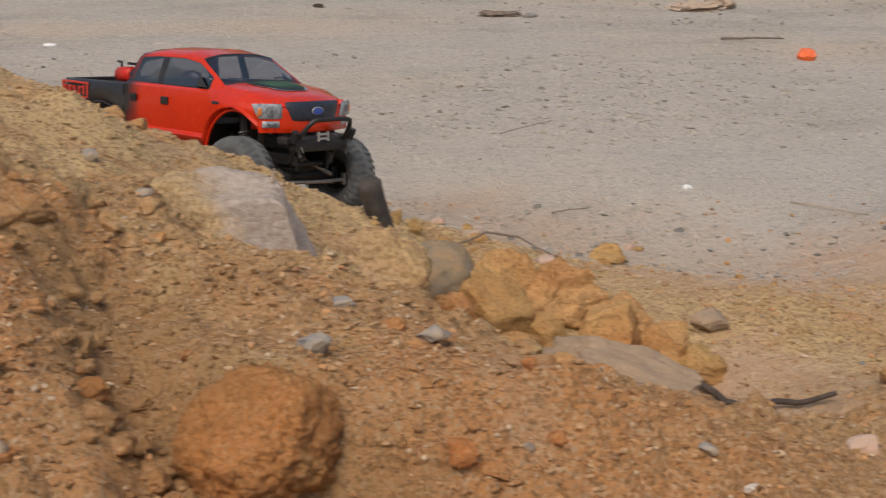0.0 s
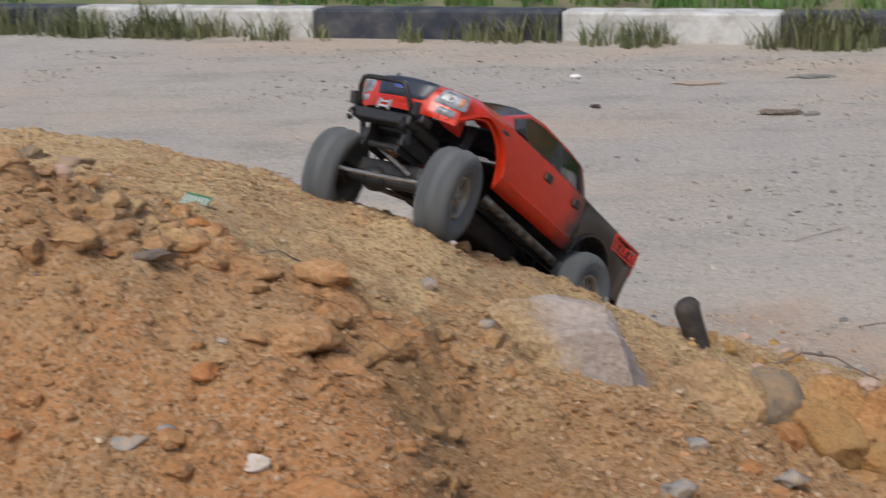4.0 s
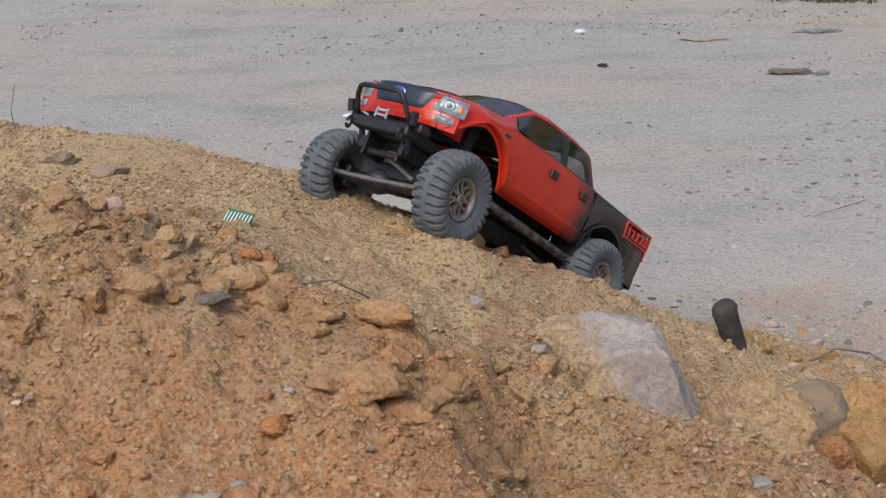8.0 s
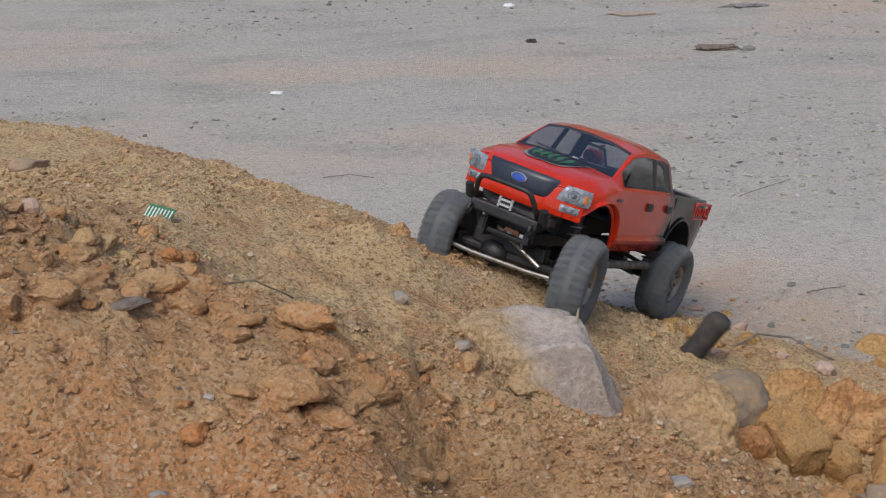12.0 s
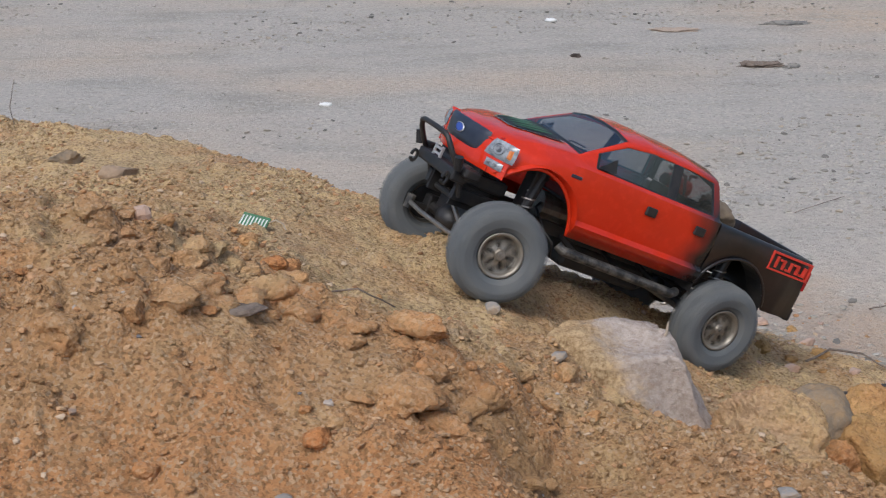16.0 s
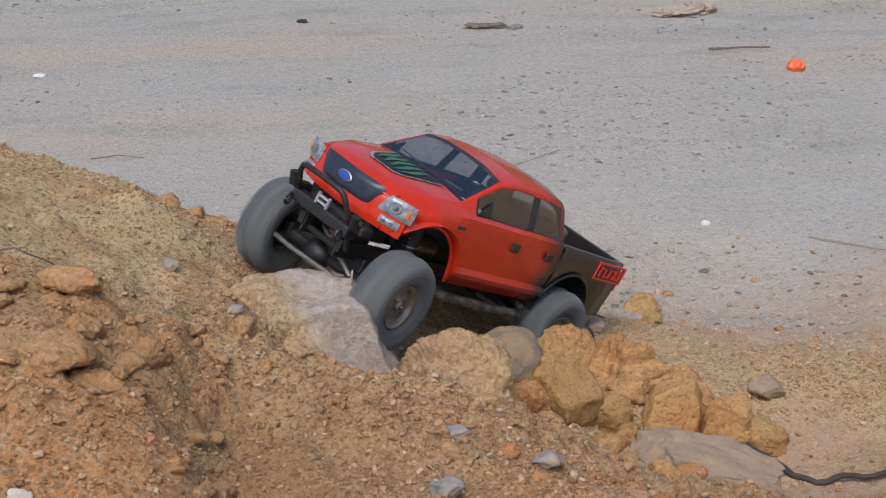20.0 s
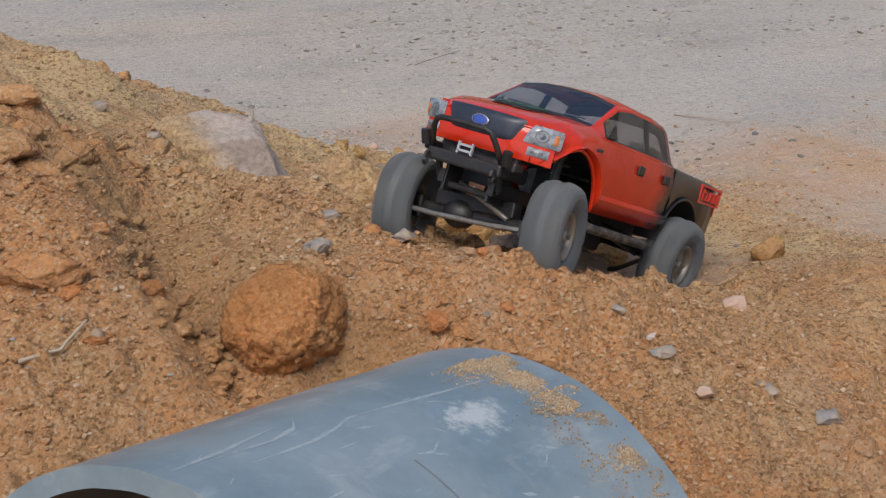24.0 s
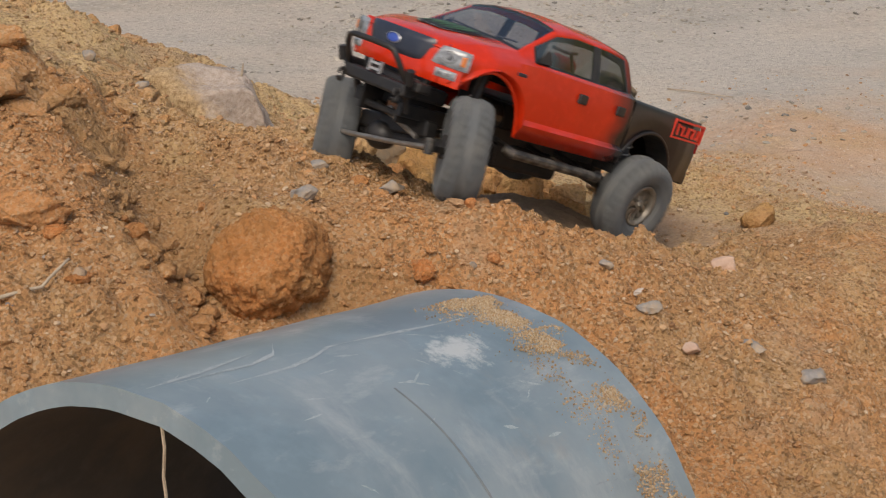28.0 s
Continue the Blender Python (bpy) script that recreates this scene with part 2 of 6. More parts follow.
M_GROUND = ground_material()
M_SOIL = ground_material("soil", True, (1.08, 1.06, 1.04))
M_REDCLAY = ground_material("red_clay", True, (1.08, 0.87, 0.72))
M_CLAY = ground_material("clay_lump", True, (1.0, 0.95, 0.86))
M_OCHRE = ground_material("ochre_rock", True, (0.94, 0.82, 0.64))
M_PALECLAY = ground_material("pale_clay", True, (1.02, 0.85, 0.68))
M_PINK = mat("pink_rock", (0.50, 0.36, 0.28), 0.9, spots=(0.40, 0.22, 0.12), amount=0.8, size=16, bump=0.00096, bump_size=110)
def sanded(name):
    """Pale granite whose one flank is caked with sand."""
    m = mat(name, (0.48, 0.405, 0.345), 0.92, spots=(0.32, 0.245, 0.19), amount=0.9, size=120, bump=0.0036, bump_size=230)
    nt = m.node_tree
    bsdf = nt.nodes["Principled BSDF"]
    old = bsdf.inputs["Base Color"].links[0].from_socket
    co, sep, n, r, mix = (nt.nodes.new("ShaderNode" + k) for k in ("TexCoord", "SeparateXYZ", "TexNoise", "MapRange", "Mix"))
    add = nt.nodes.new("ShaderNodeMath")
    add.operation = "MULTIPLY_ADD"
    add.inputs[1].default_value = 0.11
    n.inputs["Scale"].default_value, n.inputs["Detail"].default_value, n.inputs["Roughness"].default_value = 40, 8, 0.75
    mix.data_type = "RGBA"
    r.inputs[1].default_value, r.inputs[2].default_value = 0.124, 0.086
    nt.links.new(co.outputs["Object"], sep.inputs[0])
    nt.links.new(co.outputs["Object"], n.inputs["Vector"])
    nt.links.new(n.outputs["Fac"], add.inputs[0])
    flank = nt.nodes.new("ShaderNodeMath")
    flank.operation = "MULTIPLY_ADD"
    flank.inputs[1].default_value = 0.55
    nt.links.new(sep.outputs[2], flank.inputs[0])
    nt.links.new(sep.outputs[0], flank.inputs[2])
    nt.links.new(flank.outputs[0], add.inputs[2])
    nt.links.new(add.outputs[0], r.inputs[0])
    nt.links.new(r.outputs[0], mix.inputs[0])
    nt.links.new(old, mix.inputs[6])
    coarse, rr, soil = (nt.nodes.new("ShaderNode" + k) for k in ("TexNoise", "MapRange", "Mix"))
    coarse.inputs["Scale"].default_value, coarse.inputs["Detail"].default_value, coarse.inputs["Roughness"].default_value = 190, 5, 0.75
    rr.inputs[1].default_value, rr.inputs[2].default_value = 0.42, 0.62
    soil.data_type = "RGBA"
    soil.inputs[6].default_value, soil.inputs[7].default_value = (0.56, 0.40, 0.22, 1), (0.27, 0.165, 0.075, 1)
    nt.links.new(co.outputs["Object"], coarse.inputs["Vector"])
    nt.links.new(coarse.outputs["Fac"], rr.inputs[0])
    nt.links.new(rr.outputs[0], soil.inputs[0])
    nt.links.new(soil.outputs[2], mix.inputs[7])
    nt.links.new(mix.outputs[2], bsdf.inputs["Base Color"])
    return m


M_SPILL = mat("tan_spill", (0.43, 0.335, 0.255), 0.95, spots=(0.34, 0.25, 0.18), amount=0.7, size=60, bump=0.002, bump_size=120)
M_SANDED = sanded("sanded_granite")
M_GREY = mat("grey_rock", (0.230, 0.180, 0.125), 0.92, spots=(0.34, 0.225, 0.120), amount=1.0, size=44, bump=0.0034, bump_size=110)
M_SLAB = mat("slab_rock", (0.36, 0.255, 0.165), 0.9, spots=(0.27, 0.195, 0.135), amount=0.8, size=34, bump=0.0022, bump_size=130)
M_BLUE = mat("bluish_stone", (0.25, 0.235, 0.22), 0.9, spots=(0.44, 0.33, 0.22), amount=0.9, size=50, bump=0.00064, bump_size=200)
M_WHITE = mat("white_stone", (0.54, 0.48, 0.43), 0.85, spots=(0.40, 0.31, 0.22), amount=0.8, size=70, bump=0.00064, bump_size=200)
M_CRUMBS = speckled("clay_crumbs", [(0.62, 0.36, 0.18), (0.64, 0.42, 0.24), (0.46, 0.25, 0.12), (0.62, 0.40, 0.22), (0.34, 0.18, 0.085), (0.64, 0.34, 0.15), (0.54, 0.32, 0.16), (0.60, 0.37, 0.19), (0.50, 0.29, 0.14), (0.70, 0.52, 0.35)])
M_PEBBLES = speckled("mound_pebbles", [(0.35, 0.33, 0.31), (0.54, 0.45, 0.37), (0.26, 0.25, 0.25), (0.50, 0.36, 0.26), (0.62, 0.55, 0.48)])
M_GRAVEL = speckled("gravel", [(0.499, 0.440, 0.359), (0.458, 0.405, 0.331), (0.520, 0.460, 0.377), (0.374, 0.335, 0.281), (0.499, 0.420, 0.322), (0.478, 0.420, 0.350), (0.572, 0.515, 0.432), (0.437, 0.385, 0.313), (0.489, 0.430, 0.350), (0.250, 0.225, 0.193), (0.510, 0.450, 0.368), (0.218, 0.200, 0.175), (0.620, 0.570, 0.490)])
M_COPPER = mat("copper_metal", (0.45, 0.20, 0.10), 0.4, 0.7, spots=(0.25, 0.12, 0.07), amount=0.5, size=120)
M_RED = sprayed("red_paint")
M_REDIN = mat("red_inside", (0.55, 0.02, 0.01), 0.4, spots=(0.35, 0.02, 0.01), amount=0.6, size=30)
M_BEDPAINT = mat("black_paint", (0.012, 0.011, 0.011), 0.35, spots=(0.032, 0.015, 0.012), amount=0.6, size=25, coat=0.2)
M_STICKER = mat("red_sticker", (0.62, 0.05, 0.03), 0.4, amount=0.3, size=60)
M_BLACK = mat("black_plastic", (0.014, 0.014, 0.015), 0.5, spots=(0.05, 0.042, 0.035), amount=0.5, size=60)
M_SCUFFED = mat("scuffed_bar", (0.03, 0.03, 0.03), 0.45, 0.3, spots=(0.28, 0.25, 0.21), amount=0.7, size=70)
M_RUBBER = mat("dusty_rubber", (0.105, 0.113, 0.117), 0.9, spots=(0.175, 0.17, 0.155), amount=0.6, size=40)
M_STEEL = mat("worn_steel", (0.34, 0.32, 0.29), 0.4, 0.8, spots=(0.18, 0.14, 0.10), amount=0.6, size=80)
M_CHROME = mat("bright_steel", (0.52, 0.52, 0.51), 0.4, 0.5, spots=(0.5, 0.45, 0.4), amount=0.3, size=80)
M_RIM = mat("bronze_rim", (0.33, 0.30, 0.25), 0.45, 0.6, spots=(0.18, 0.145, 0.11), amount=0.7, size=90)
M_GRILLE = mat("grille_print", (0.022, 0.028, 0.045), 0.35, spots=(0.05, 0.055, 0.07), amount=0.5, size=90)
M_BADGE = mat("badge_blue", (0.05, 0.10, 0.42), 0.3, amount=0.2, size=90)
M_REFLECTOR = mat("lamp_reflector", (0.07, 0.075, 0.085), 0.3, spots=(0.35, 0.36, 0.38), amount=0.6, size=150)
M_LAMP = mat("lamp_print", (0.30, 0.32, 0.34), 0.2, spots=(0.09, 0.10, 0.12), amount=0.8, size=120, coat=0.3)
M_AMBER = mat("amber_print", (0.65, 0.20, 0.05), 0.3, amount=0.3, size=90)
M_TAIL = mat("tail_print", (0.45, 0.02, 0.02), 0.25, amount=0.3, size=90)
M_BAG = mat("tan_cloth", (0.23, 0.175, 0.115), 0.95, spots=(0.16, 0.11, 0.07), amount=0.8, size=50, bump=0.00064, bump_size=150)
def scuffed_pvc():
    """Grey-blue plastic with chalky scuffs, dusty stains and fine scratches."""
    m = mat("grey_pvc", (0.165, 0.225, 0.262), 0.33, spots=(0.30, 0.345, 0.362), amount=0.9, size=5)
    nt = m.node_tree
    bsdf = nt.nodes["Principled BSDF"]
    co = nt.nodes.new("ShaderNodeTexCoord").outputs["Object"]
    for scale, stretch, lo, hi, top, colour in ((9.0, (1.0, 0.5, 0.5), 0.54, 0.68, 0.6, (0.42, 0.44, 0.45)), (24.0, (0.5, 1.2, 1.2), 0.55, 0.70, 0.6, (0.40, 0.43, 0.44)), (7.0, (1, 1, 1), 0.55, 0.72, 0.45, (0.36, 0.31, 0.25)), (60.0, (0.2, 1.0, 1.0), 0.66, 0.74, 0.5, (0.12, 0.12, 0.12))):
        old = bsdf.inputs["Base Color"].links[0].from_socket
        mp, n, r, mix = (nt.nodes.new("ShaderNode" + k) for k in ("Mapping", "TexNoise", "MapRange", "Mix"))
        mp.inputs["Scale"].default_value = stretch
        n.inputs["Scale"].default_value, n.inputs["Detail"].default_value, n.inputs["Roughness"].default_value = scale, 8, 0.7
        r.inputs[1].default_value, r.inputs[2].default_value, r.inputs[4].default_value = lo, hi, top
        mix.data_type = "RGBA"
        mix.inputs[7].default_value = (*colour, 1)
        nt.links.new(co, mp.inputs[0])
        nt.links.new(mp.outputs[0], n.inputs["Vector"])
        nt.links.new(n.outputs["Fac"], r.inputs[0])
        nt.links.new(r.outputs[0], mix.inputs[0])
        nt.links.new(old, mix.inputs[6])
        nt.links.new(mix.outputs[2], bsdf.inputs["Base Color"])
    # one broad rubbed patch on the crown
    old = bsdf.inputs["Base Color"].links[0].from_socket
    near, wide, n, low, add, r, mix = (nt.nodes.new("ShaderNode" + k) for k in ("VectorMath", "VectorMath", "TexNoise", "VectorMath", "Math", "MapRange", "Mix"))
    near.operation, wide.operation, low.operation, add.operation = "SUBTRACT", "MULTIPLY", "LENGTH", "MULTIPLY_ADD"
    near.inputs[1].default_value, wide.inputs[1].default_value = (0.262, -0.048, 0.218), (23.0, 40.0, 20.0)
    n.inputs["Scale"].default_value, n.inputs["Detail"].default_value, n.inputs["Roughness"].default_value = 75, 8, 0.75
    add.inputs[1].default_value = 3.0
    r.inputs[1].default_value, r.inputs[2].default_value, r.inputs[4].default_value = 2.35, 1.75, 0.85
    mix.data_type = "RGBA"
    mix.inputs[7].default_value = (0.52, 0.54, 0.53, 1)
    nt.links.new(co, near.inputs[0])
    nt.links.new(near.outputs[0], wide.inputs[0])
    nt.links.new(wide.outputs[0], low.inputs[0])
    nt.links.new(co, n.inputs["Vector"])
    nt.links.new(n.outputs["Fac"], add.inputs[0])
    nt.links.new(low.outputs["Value"], add.inputs[2])
    nt.links.new(add.outputs[0], r.inputs[0])
    nt.links.new(r.outputs[0], mix.inputs[0])
    nt.links.new(old, mix.inputs[6])
    nt.links.new(mix.outputs[2], bsdf.inputs["Base Color"])
    return m


M_PIPE = scuffed_pvc()
M_SAND = speckled("pipe_sand", [(0.52, 0.38, 0.23), (0.46, 0.32, 0.18), (0.58, 0.45, 0.29), (0.36, 0.24, 0.13), (0.62, 0.50, 0.36), (0.48, 0.30, 0.15)])
M_CHALK = mat("chalky_scuff", (0.37, 0.41, 0.425), 0.5, spots=(0.24, 0.295, 0.32), amount=0.9, size=120)
# Inner wall: dirt, plus the shade deep in the bore painted as dark colour.
M_PIPE_IN = mat("pipe_inside_dirt_shade", (0.055, 0.050, 0.044), 0.8, spots=(0.11, 0.085, 0.06), amount=0.7, size=12)
M_PIPE_SEAM = mat("pipe_seam", (0.15, 0.175, 0.19), 0.6, spots=(0.22, 0.23, 0.23), amount=0.7, size=40)
M_GLASS = glass("clear_plastic", (0.92, 0.92, 0.92), 0.24)
M_SIDEGLASS = glass("smoky_plastic", (0.55, 0.56, 0.58), 0.20)
M_TWIG = mat("dry_twig", (0.20, 0.155, 0.12), 0.9, spots=(0.07, 0.05, 0.04), amount=0.7, size=90)
M_PALEWOOD = mat("pale_twig", (0.42, 0.34, 0.25), 0.9, spots=(0.28, 0.22, 0.16), amount=0.7, size=90)
M_DARKWOOD = mat("dark_stick", (0.055, 0.042, 0.035), 0.9, spots=(0.11, 0.08, 0.06), amount=0.7, size=60, bump=0.00032, bump_size=250)
M_CHAR = mat("charred_wood", (0.045, 0.040, 0.037), 0.95, spots=(0.10, 0.08, 0.065), amount=0.7, size=60, bump=0.00064, bump_size=160)
M_ORANGE = mat("orange_plastic", (0.85, 0.16, 0.04), 0.4, amount=0.3, size=60)
M_PAPER = mat("white_scrap", (0.74, 0.73, 0.70), 0.7, spots=(0.5, 0.47, 0.42), amount=0.4, size=60)
M_GREYSTUFF = mat("grey_rubbish", (0.26, 0.24, 0.21), 0.9, spots=(0.13, 0.12, 0.11), amount=0.8, size=30)
M_GREEN = mat("green_print", (0.04, 0.17, 0.075), 0.45, spots=(0.10, 0.12, 0.06), amount=0.5, size=90)
M_KERB_BLACK = mat("kerb_black", (0.030, 0.036, 0.050), 0.8, spots=(0.12, 0.115, 0.11), amount=0.7, size=9)
M_KERB_WHITE = mat("kerb_white", (0.56, 0.55, 0.52), 0.8, spots=(0.30, 0.27, 0.22), amount=0.8, size=9)
M_VERGE = mat("verge_soil", (0.13, 0.15, 0.06), 0.95, spots=(0.25, 0.20, 0.13), amount=0.8, size=3)
M_ROAD = mat("asphalt", (0.16, 0.16, 0.155), 0.9, spots=(0.22, 0.21, 0.20), amount=0.7, size=4)
M_GRASS = mat("grass", (0.075, 0.17, 0.030), 0.8, spots=(0.15, 0.19, 0.06), amount=0.8, size=3)
M_WEED = mat("weeds", (0.17, 0.17, 0.08), 0.9, spots=(0.08, 0.11, 0.04), amount=0.8, size=5)


# ---- shared shapes ----
def finish(name, bm, material, parent=None, smooth=False):
    me = bpy.data.meshes.new(name)
    bm.to_mesh(me)
    bm.free()
    for m in material if isinstance(material, tuple) else (material,):
        me.materials.append(m)
    if smooth:
        me.shade_smooth()
    ob = new(name, me)
    if parent:
        ob.parent = parent
    return ob


def part(name, bm, material, parent, label="", smooth=False):
    return tagged(finish(name, bm, material, parent, smooth), label=label)


def block(lo, hi, bevel=0.0, bm=None):
    """A box with softened edges."""
    bm = bm or bmesh.new()
    made = bmesh.ops.create_cube(bm, size=1.0)["verts"]
    for v in made:
        v.co = Vector([(l + h) / 2 + c * (h - l) for l, h, c in zip(lo, hi, v.co)])
    if bevel:
        edges = list({e for v in made for e in v.link_edges})
        bmesh.ops.bevel(bm, geom=edges, offset=bevel, segments=2, affect="EDGES", profile=0.5)
    return bm


def rod(points, radius, n=10, bm=None, taper=None):
    """A round bar through points, with capped ends."""
    bm = bm or bmesh.new()
    pts = [Vector(p) for p in points]
    rings = []
    side = None
    for i, p in enumerate(pts):
        a, b = pts[max(i - 1, 0)], pts[min(i + 1, len(pts) - 1)]
        d = (b - a).normalized()
        if side is None:
            side = d.orthogonal().normalized()
        side = (side - d * side.dot(d)).normalized()
        up = d.cross(side)
        r = radius if taper is None else radius * taper[i]
        rings.append([bm.verts.new(p + r * (math.cos(2 * math.pi * k / n) * side + math.sin(2 * math.pi * k / n) * up)) for k in range(n)])
    for a, b in zip(rings, rings[1:]):
        for k in range(n):
            bm.faces.new((a[k], a[(k + 1) % n], b[(k + 1) % n], b[k]))
    bm.faces.new(rings[0][::-1])
    bm.faces.new(rings[-1])
    return bm


def lathe(profile, n=48, bm=None):
    """Turns (radius, y) pairs round the y axis."""
    bm = bm or bmesh.new()
    rings = [[bm.verts.new((r * math.sin(2 * math.pi * k / n), y, r * math.cos(2 * math.pi * k / n))) for k in range(n)] for r, y in profile]
    for a, b in zip(rings, rings[1:]):
        for k in range(n):
            bm.faces.new((a[k], a[(k + 1) % n], b[(k + 1) % n], b[k]))
    return bm


def lattice(ix, iy, seed):
    n = (ix * 73856093 ^ iy * 19349663 ^ seed * 83492791) & 0xFFFFFFFF
    n = ((n ^ (n >> 15)) * 0x2C1B3C6D) & 0xFFFFFFFF
    n = ((n ^ (n >> 12)) * 0x297A2D39) & 0xFFFFFFFF
    return ((n ^ (n >> 15)) & 0xFFFFFF) / 16777215.0


def value_noise(x, y, seed):
    """Smooth value noise in -1..1 on arrays."""
    ix, iy = np.floor(x).astype(np.int64), np.floor(y).astype(np.int64)
    fx, fy = x - ix, y - iy
    fx, fy = fx * fx * (3 - 2 * fx), fy * fy * (3 - 2 * fy)
    a, b = lattice(ix, iy, seed), lattice(ix + 1, iy, seed)
    c, d = lattice(ix, iy + 1, seed), lattice(ix + 1, iy + 1, seed)
    return 2 * (a + (b - a) * fx + (c - a) * fy + (a - b - c + d) * fx * fy) - 1


def granules(x, y, cell, seed, fill):
    """Height of a layer of rounded crumbs of uneven size, one in each cell at most."""
    u, v = x / cell, y / cell
    iu, iv = np.floor(u).astype(np.int64), np.floor(v).astype(np.int64)
    top = np.zeros_like(u)
    for di in (-1, 0, 1):
        for dj in (-1, 0, 1):
            a, b = iu + di, iv + dj
            cx, cy = a + lattice(a, b, seed), b + lattice(a, b, seed + 1)
            r = np.where(lattice(a, b, seed + 2) < fill, 0.18 + 0.52 * lattice(a, b, seed + 3), 0.0)
            stretch = 0.6 + 0.8 * lattice(a, b, seed + 4)
            d2 = ((u - cx) * stretch) ** 2 + ((v - cy) / stretch) ** 2
            top = np.maximum(top, np.sqrt(np.maximum(r * r - d2, 0)))
    return top * cell


# Heights of the soft knolls that make up the mound.
KNOLLS = np.array((
    (0.176, 0.066, 0.093, 0.104, 0.050, -0.023, -0.008, 0.072, 0.010, 0.053),
    (0.193, 0.053, 0.097, 0.080, 0.043, -0.007, -0.100, 0.076, 0.026, 0.033),
    (0.182, 0.051, 0.116, 0.033, -0.009, 0.159, 0.057, 0.013, -0.077, 0.012),
    (0.211, 0.051, 0.127, 0.172, 0.172, 0.032, 0.056, 0.167, 0.062, 0.065),
    (0.239, 0.047, 0.108, 0.150, 0.046, 0.108, 0.111, -0.165, 0.057, 0.039),
    (0.212, 0.021, 0.151, 0.076, 0.084, -0.002, -0.014, 0.032, 0.036, -0.041),
    (0.155, 0.015, 0.056, 0.094, 0.163, 0.117, 0.007, 0.062, 0.021, 0.010),
    (0.245, 0.221, 0.153, 0.158, -0.054, -0.032, 0.063, -0.060, -0.046, 0.040),
    (-0.031, -0.032, -0.028, -0.010, -0.005, 0.041, -0.049, 0.032, -0.008, -0.000),
))


def base_height(x, y):
    h = np.zeros_like(x)
    for j in range(9):
        for i in range(10):
            h += KNOLLS[j][i] * np.exp(-((x - (i * 0.27 - 1.2)) ** 2 + (y - (j * 0.25 + 0.5)) ** 2) / (2 * 0.22 ** 2))
    return h


def dip(x, y, cx, cy, rx, ry, depth, turn=0.0):
    c, s = math.cos(radians(turn)), math.sin(radians(turn))
    u, v = (c * (x - cx) + s * (y - cy)) / rx, (-s * (x - cx) + c * (y - cy)) / ry
    return -depth * np.exp(-(u * u + v * v))


def height(x, y):
    """The ground's height: the mound, its hollows and its crumbly relief."""
    x, y = np.asarray(x, float), np.asarray(y, float)
    h = base_height(x, y)
    soil = np.clip((h - 0.015) / 0.08, 0, 1)
    # the bowl above the clay boulder, its outlet beside it, and hollows round the boulders
    h = h + dip(x, y, 0.100, 1.290, 0.070, 0.066, 0.068, 20) + dip(x, y, 0.130, 1.150, 0.055, 0.095, 0.078, 24) + dip(x, y, 0.285, 1.04, 0.045, 0.06, 0.040)
    h = h + dip(x, y, 0.20, 1.26, 0.06, 0.06, 0.022) + dip(x, y, 0.185, 1.03, 0.045, 0.045, 0.036)
    h = h - dip(x, y, 0.47, 0.83, 0.10, 0.10, 0.20)
    # sand drifted against the granite boulder
    h = h - dip(x, y, 0.075, 1.545, 0.055, 0.045, 0.030)
    h = h + dip(x, y, 0.205, 1.510, 0.080, 0.060, 0.062) - dip(x, y, 0.13, 1.845, 0.07, 0.05, 0.030)
    h = h + dip(x, y, 0.300, 1.560, 0.075, 0.055, 0.030, -20)
    # soil pushed up by the wheels, and between the boulders
    h = h - dip(x, y, -0.01, 1.790, 0.07, 0.06, 0.045) - dip(x, y, 0.02, 1.655, 0.06, 0.05, 0.030) - dip(x, y, 0.12, 1.98, 0.07, 0.06, 0.014) - dip(x, y, 0.27, 1.80, 0.09, 0.07, 0.020) - dip(x, y, 0.31, 1.97, 0.08, 0.08, 0.022)
    h = h - dip(x, y, 0.50, 1.150, 0.13, 0.055, 0.042) - dip(x, y, 0.58, 1.77, 0.16, 0.09, 0.028)
    h = h - dip(x, y, 0.19, 1.93, 0.065, 0.065, 0.020) + dip(x, y, 0.52, 1.28, 0.065, 0.065, 0.010) - dip(x, y, 0.43, 1.19, 0.065, 0.065, 0.007)
    patch = np.clip(value_noise(x * 5, y * 5, 8) * 1.2 + 0.6, 0.15, 1.3)
    crusty = np.clip(1.25 - np.hypot((x + 0.20) / 0.45, (y - 1.36) / 0.22), 0, 1)
    rough = 0.007 * value_noise(x * 7, y * 7, 6) + 0.007 * value_noise(x * 14, y * 14, 1) + 0.005 * value_noise(x * 27 + 3, y * 27, 2) + 0.003 * value_noise(x * 60, y * 60, 3)
    ledge = 0.013 * np.clip((value_noise(x * 9, y * 11, 41) - 0.15) * 6, 0, 1) + 0.006 * np.clip((value_noise(x * 19, y * 22, 42) - 0.05) * 5, 0, 1)
    grains = 0.70 * granules(x, y, 0.036, 50, 0.13 + 0.30 * crusty) + 0.80 * granules(x + 7, y, 0.018, 60, 0.42) * patch + 0.75 * granules(x + 3, y + 5, 0.0100, 70, 0.65) * (0.5 + 0.5 * patch) - 0.004
    fine = 0.62 + 0.38 * np.clip((1.62 - y) / 0.22, 0, 1)
    near = np.clip((2.75 - y) / 0.4, 0, 1) * np.clip((1.6 - np.abs(x - 0.15)) / 0.4, 0, 1)
    plain = 0.004 * value_noise(x * 4, y * 4, 5) + near * (0.003 * value_noise(x * 25, y * 25, 7) + 0.0025 * value_noise(x * 60, y * 60, 9))
    return h + soil * (rough * fine + grains * fine + ledge * fine * (0.35 + 0.9 * crusty) - 0.003) + (1 - soil) * plain * np.clip(3 - np.abs(y - 3) / 2, 0, 1)


def at(x, y):
    return float(height(np.array([x]), np.array([y]))[0])


